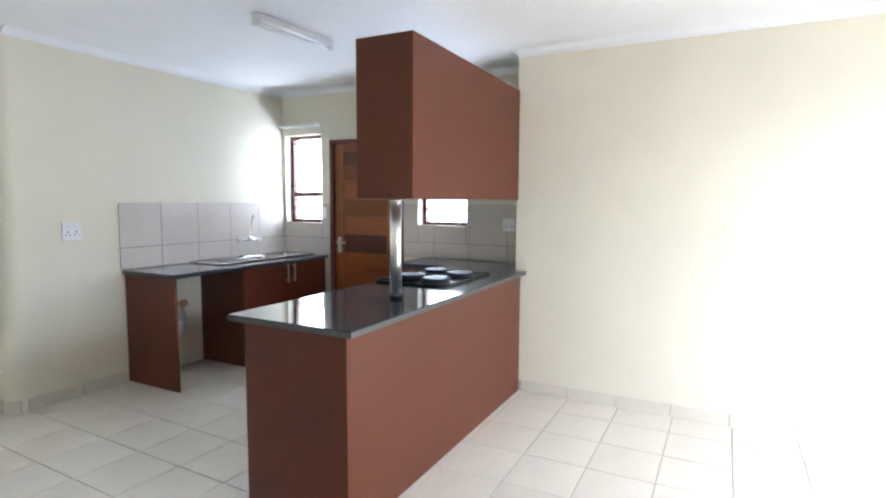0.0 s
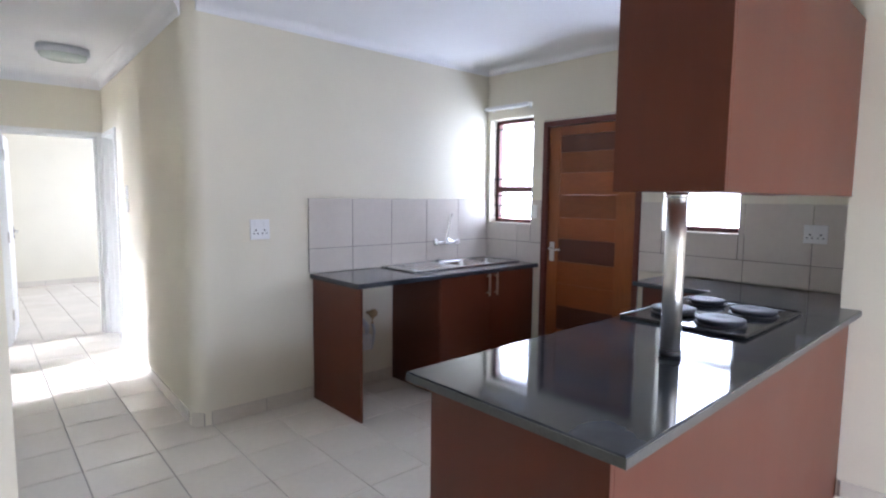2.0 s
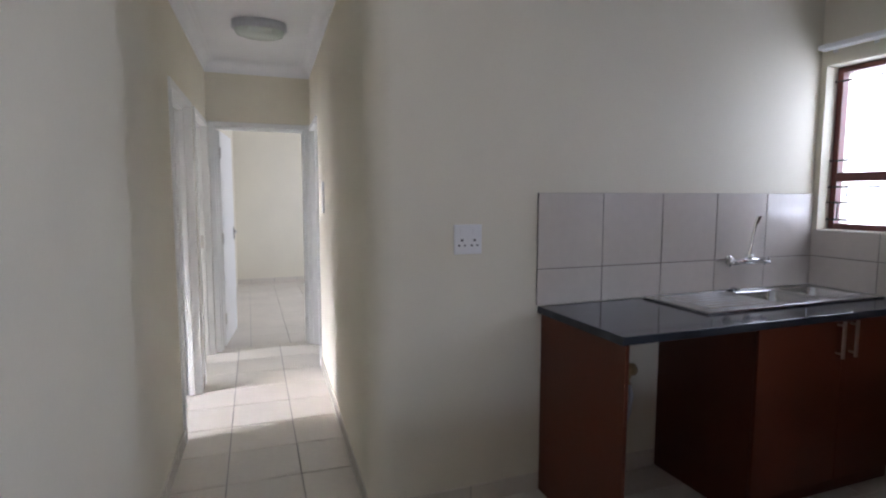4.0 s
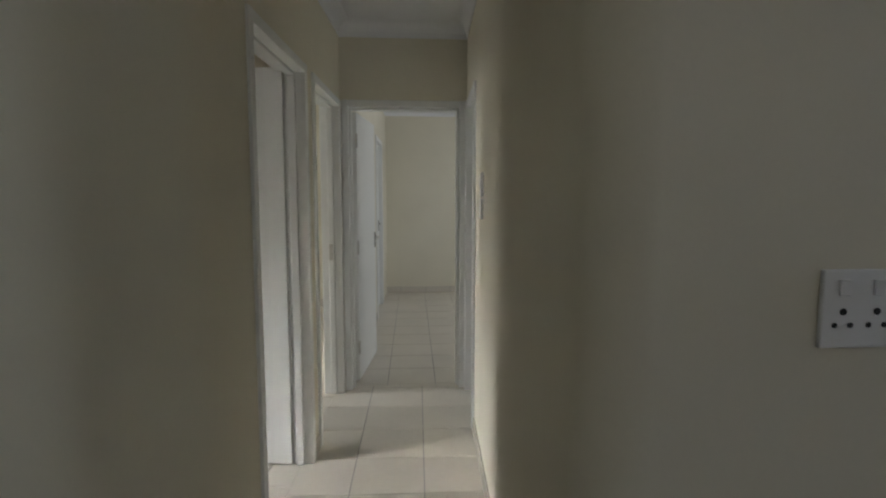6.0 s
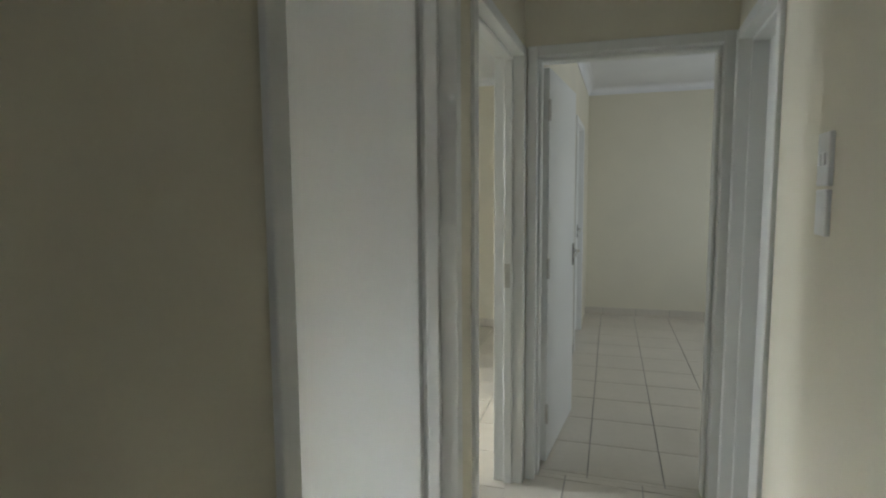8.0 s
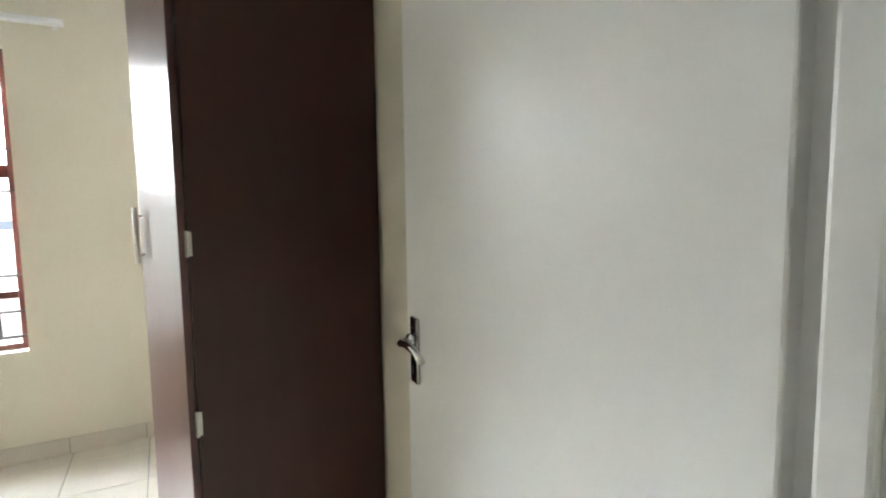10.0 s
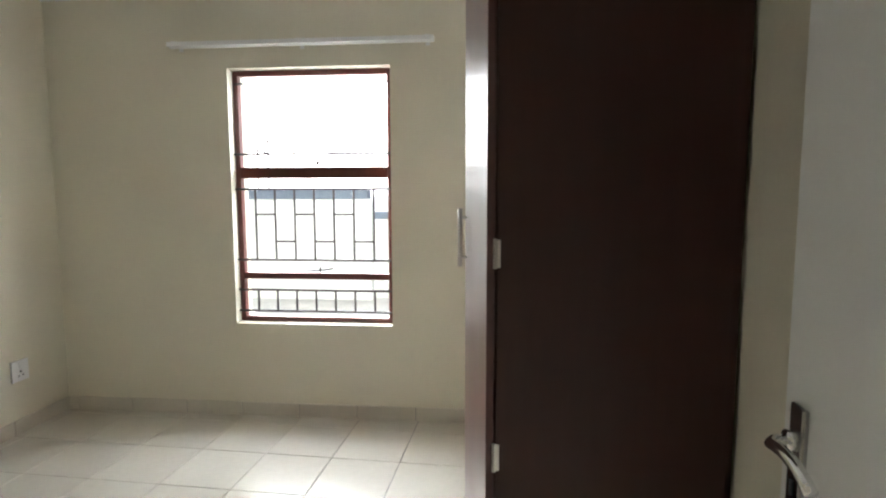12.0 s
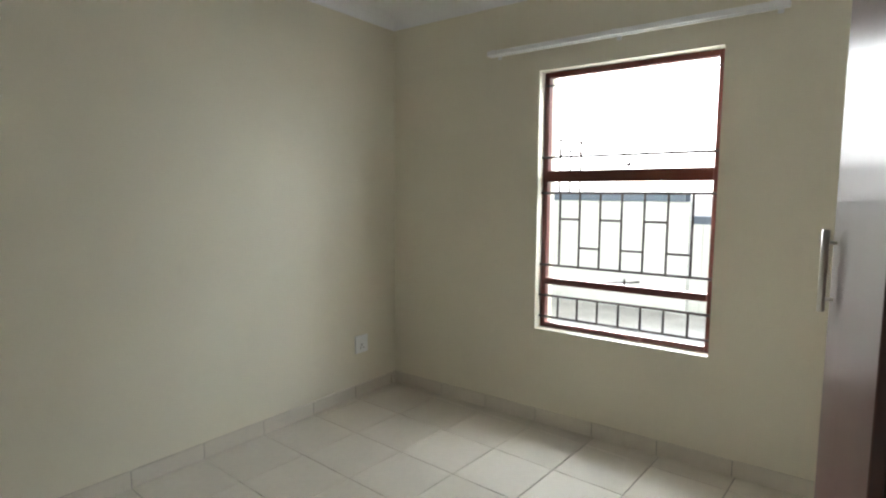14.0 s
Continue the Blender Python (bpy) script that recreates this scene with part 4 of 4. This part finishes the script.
def bedroom_cuts(x, y):
    n = math.hypot(1, 0.09)
    at = lambda u, v: u * -0.992 + v * 1.915
    return ((1, -0.049, -0.996 - 0.055), (-1 / n, 0.09 / n, -(at(1, -0.09) / n + BED_X - 0.05)), (0.09 / n, 1 / n, at(0.09, 1) / n + 0.18), (-0.09 / n, -1 / n, -(at(0.09, 1) / n + BED_Y0 - 0.05)))


lay((0.0, 0.88), -1.5, (-4.0, 2.6, -2.60, 3.05), main_cuts, lambda x, y: -1.4 < x < 2.3 and (y < 0.2 or -1.1 < x < 0.15))
lay((-0.10, -3.18), 0.0, (-4.0, 2.6, -6.35, -2.602), main_cuts, lambda x, y: -1.4 < x < 2.3 and y > -4.4)
lay((-3.815, 0.314), -8.0, (-4.4, -0.9, -1.3, 2.45), bedroom_cuts, lambda x, y: x < -1.2 and y < 1.5)
lay((-3.3, 2.5), 0.0, (-4.0, -0.86, 2.0, 6.0), lambda x, y: ((1, -0.049, -0.996 - 0.055), (-0.09, -1, 0.992 * 0.09 - 1.915 - 0.18)) if y < 3.2 else (), lambda x, y: False)
lay((-0.188, 3.43), -1.0, (-0.84, 2.0, 3.052, 6.9), lambda x, y: (), lambda x, y: False)
mesh = bpy.data.meshes.new("floor_tiles")
rest.to_mesh(mesh)
rest.free()
mesh.materials.append(TILE)
tagged(new("floor_tiles", mesh), "pale glossy floor tiles of the farther rooms", "floor tiles", kind="stuff")


def skirting(name, a, b, side, first=0.0, height=0.085):
    """A row of skirting tiles from a to b, standing proud on the wall's side."""
    a, b, n = Vector((*a, 0)), Vector((*b, 0)), Vector((*side, 0)).normalized()
    way = (b - a).normalized()
    n = (n - way * n.dot(way)).normalized()
    length = (b - a).length
    base = structure(name, box(0.0, length, -0.001, 0.005, 0.0, height - 0.004), GROUT, "row of pale skirting tiles along the wall", "skirting")
    turn = Matrix((way, n, Vector((0, 0, 1)))).transposed().to_4x4()
    base.matrix_basis = Matrix.Translation(a) @ turn
    at = first - PITCH
    while at < length:
        p, q = max(at, 0) + 0.0015, min(at + PITCH, length) - 0.0025
        if q - p > 0.01:
            bm = box(p, q, 0.0, 0.010, 0.0, height, 0.0018, 1)
            part("skirting_tile", bm, TILE, base)
        at += PITCH
    return base


skirting("baseboard_sink", (right_x(0) + R, 0.0), (0.675, 0.0), (0, -1), 0.352)
skirting("baseboard_gap", (0.70, 0.0), (1.36, 0.0), (0, -1), 0.05)
skirting("baseboard_side", (SIDE_X, -2.80), (SIDE_X, -6.3), (-1, 0), 0.011)
mid_x, mid_y, h = right_x(0) + R * (1 - math.sqrt(0.5)), R * (1 - math.sqrt(0.5)), R * 0.29
skirting("baseboard_corner", (mid_x - h, mid_y + h), (mid_x + h, mid_y - h), (-1, -1), 0.352)
skirting("baseboard_passage_right", (right_x(0) + 0.004, R), (right_x(2.24), 2.24), (-1, 0), 0.2)
skirting("baseboard_passage_left", (left_x(-1.48), -1.48), (left_x(1.09), 1.09), (1, 0), 0.2)
skirting("baseboard_passage_pier", (left_x(1.965), 1.965), (left_x(2.096), 2.096), (1, 0), 0.3)
for name, a, b, side, first in (("window", (BED_X, BED_Y0), (BED_X, BED_Y1), (1, 0), 0.07), ("south", (0.05, BED_Y0), (BED_X, BED_Y0), (0, 1), 0.31), ("north", (-1.135, BED_Y1), (-0.06, BED_Y1), (0, -1), 0.2)):
    base = skirting("baseboard_bedroom_" + name, a, b, side, first, 0.082)
    base.matrix_basis = ROOM @ base.matrix_basis
skirting("baseboard_end_room", (west_x(6.85), 6.85), (1.95, 6.85), (0, -1), 0.2)
skirting("baseboard_end_room_west", (west_x(3.95), 3.95), (west_x(5.21), 5.21), (1, 0), 0.2)
skirting("baseboard_second_room", (-3.95, 5.95), (-0.86, 5.95), (0, -1), 0.2)
skirting("baseboard_outer_wall", (BACK_X, -0.619), (BACK_X, -0.36), (-1, 0), 0.3)


def wall_tiles(wall, axis, stops, rows):
    """Backsplash tiles as pieces of a wall. axis "x": the wall at y = 0 facing -y; "y": the outer wall facing -x."""
    parent = bpy.data.objects[wall]
    for z0, z1 in rows:
        for a, b in zip(stops, stops[1:]):
            p, q, low, high = a + 0.002, b - 0.002, z0 + 0.002, z1 - 0.002
            if axis == "x":
                bm = box(p, q, -0.009, -0.0005, low, high, 0.0015, 1)
            else:
                bm = box(BACK_X - 0.009, BACK_X - 0.0005, p, q, low, high, 0.0015, 1)
            part("wall_tile", bm, SPLASH, parent)


def grout_sheet(name, bm):
    structure(name, bm, DARK_GROUT, "grey grout bed behind the wall tiles", "grout")


ROWS = [(0.889, 1.056), (1.056, 1.404)]
stops = [0.647, 1.000, 1.353, 1.706, 2.059, BACK_X - 0.001]
wall_tiles("wall_sink", "x", stops, ROWS)
grout_sheet("grout_sink", box(0.648, BACK_X - 0.010, -0.005, -0.0005, 0.890, 1.403))
wall_tiles("wall_kitchen_outer", "y", [-0.618, -0.365, -0.010], [(0.889, 1.056)])
wall_tiles("wall_kitchen_outer", "y", [-0.507, -0.365, -0.010], [(1.056, 1.205)])
wall_tiles("wall_kitchen_outer", "y", [-0.618, -0.509], [(1.056, 1.404)])
grout_sheet("grout_window", box(BACK_X - 0.005, BACK_X - 0.0005, -0.617, -0.012, 0.890, 1.204))
wall_tiles("wall_kitchen_outer", "y", [SIDE_Y + 0.002, -2.51, -2.155, -1.80, -1.478], [(0.920, 1.056)])
wall_tiles("wall_kitchen_outer", "y", [SIDE_Y + 0.002, -2.51, -2.155, -2.121], [(1.056, 1.404)])
wall_tiles("wall_kitchen_outer", "y", [-2.119, -1.80, -1.637], [(1.056, 1.212)])
wall_tiles("wall_kitchen_outer", "y", [-1.635, -1.478], [(1.056, 1.404)])
grout_sheet("grout_counter", box(BACK_X - 0.005, BACK_X - 0.0005, SIDE_Y + 0.003, -1.480, 0.921, 1.211))
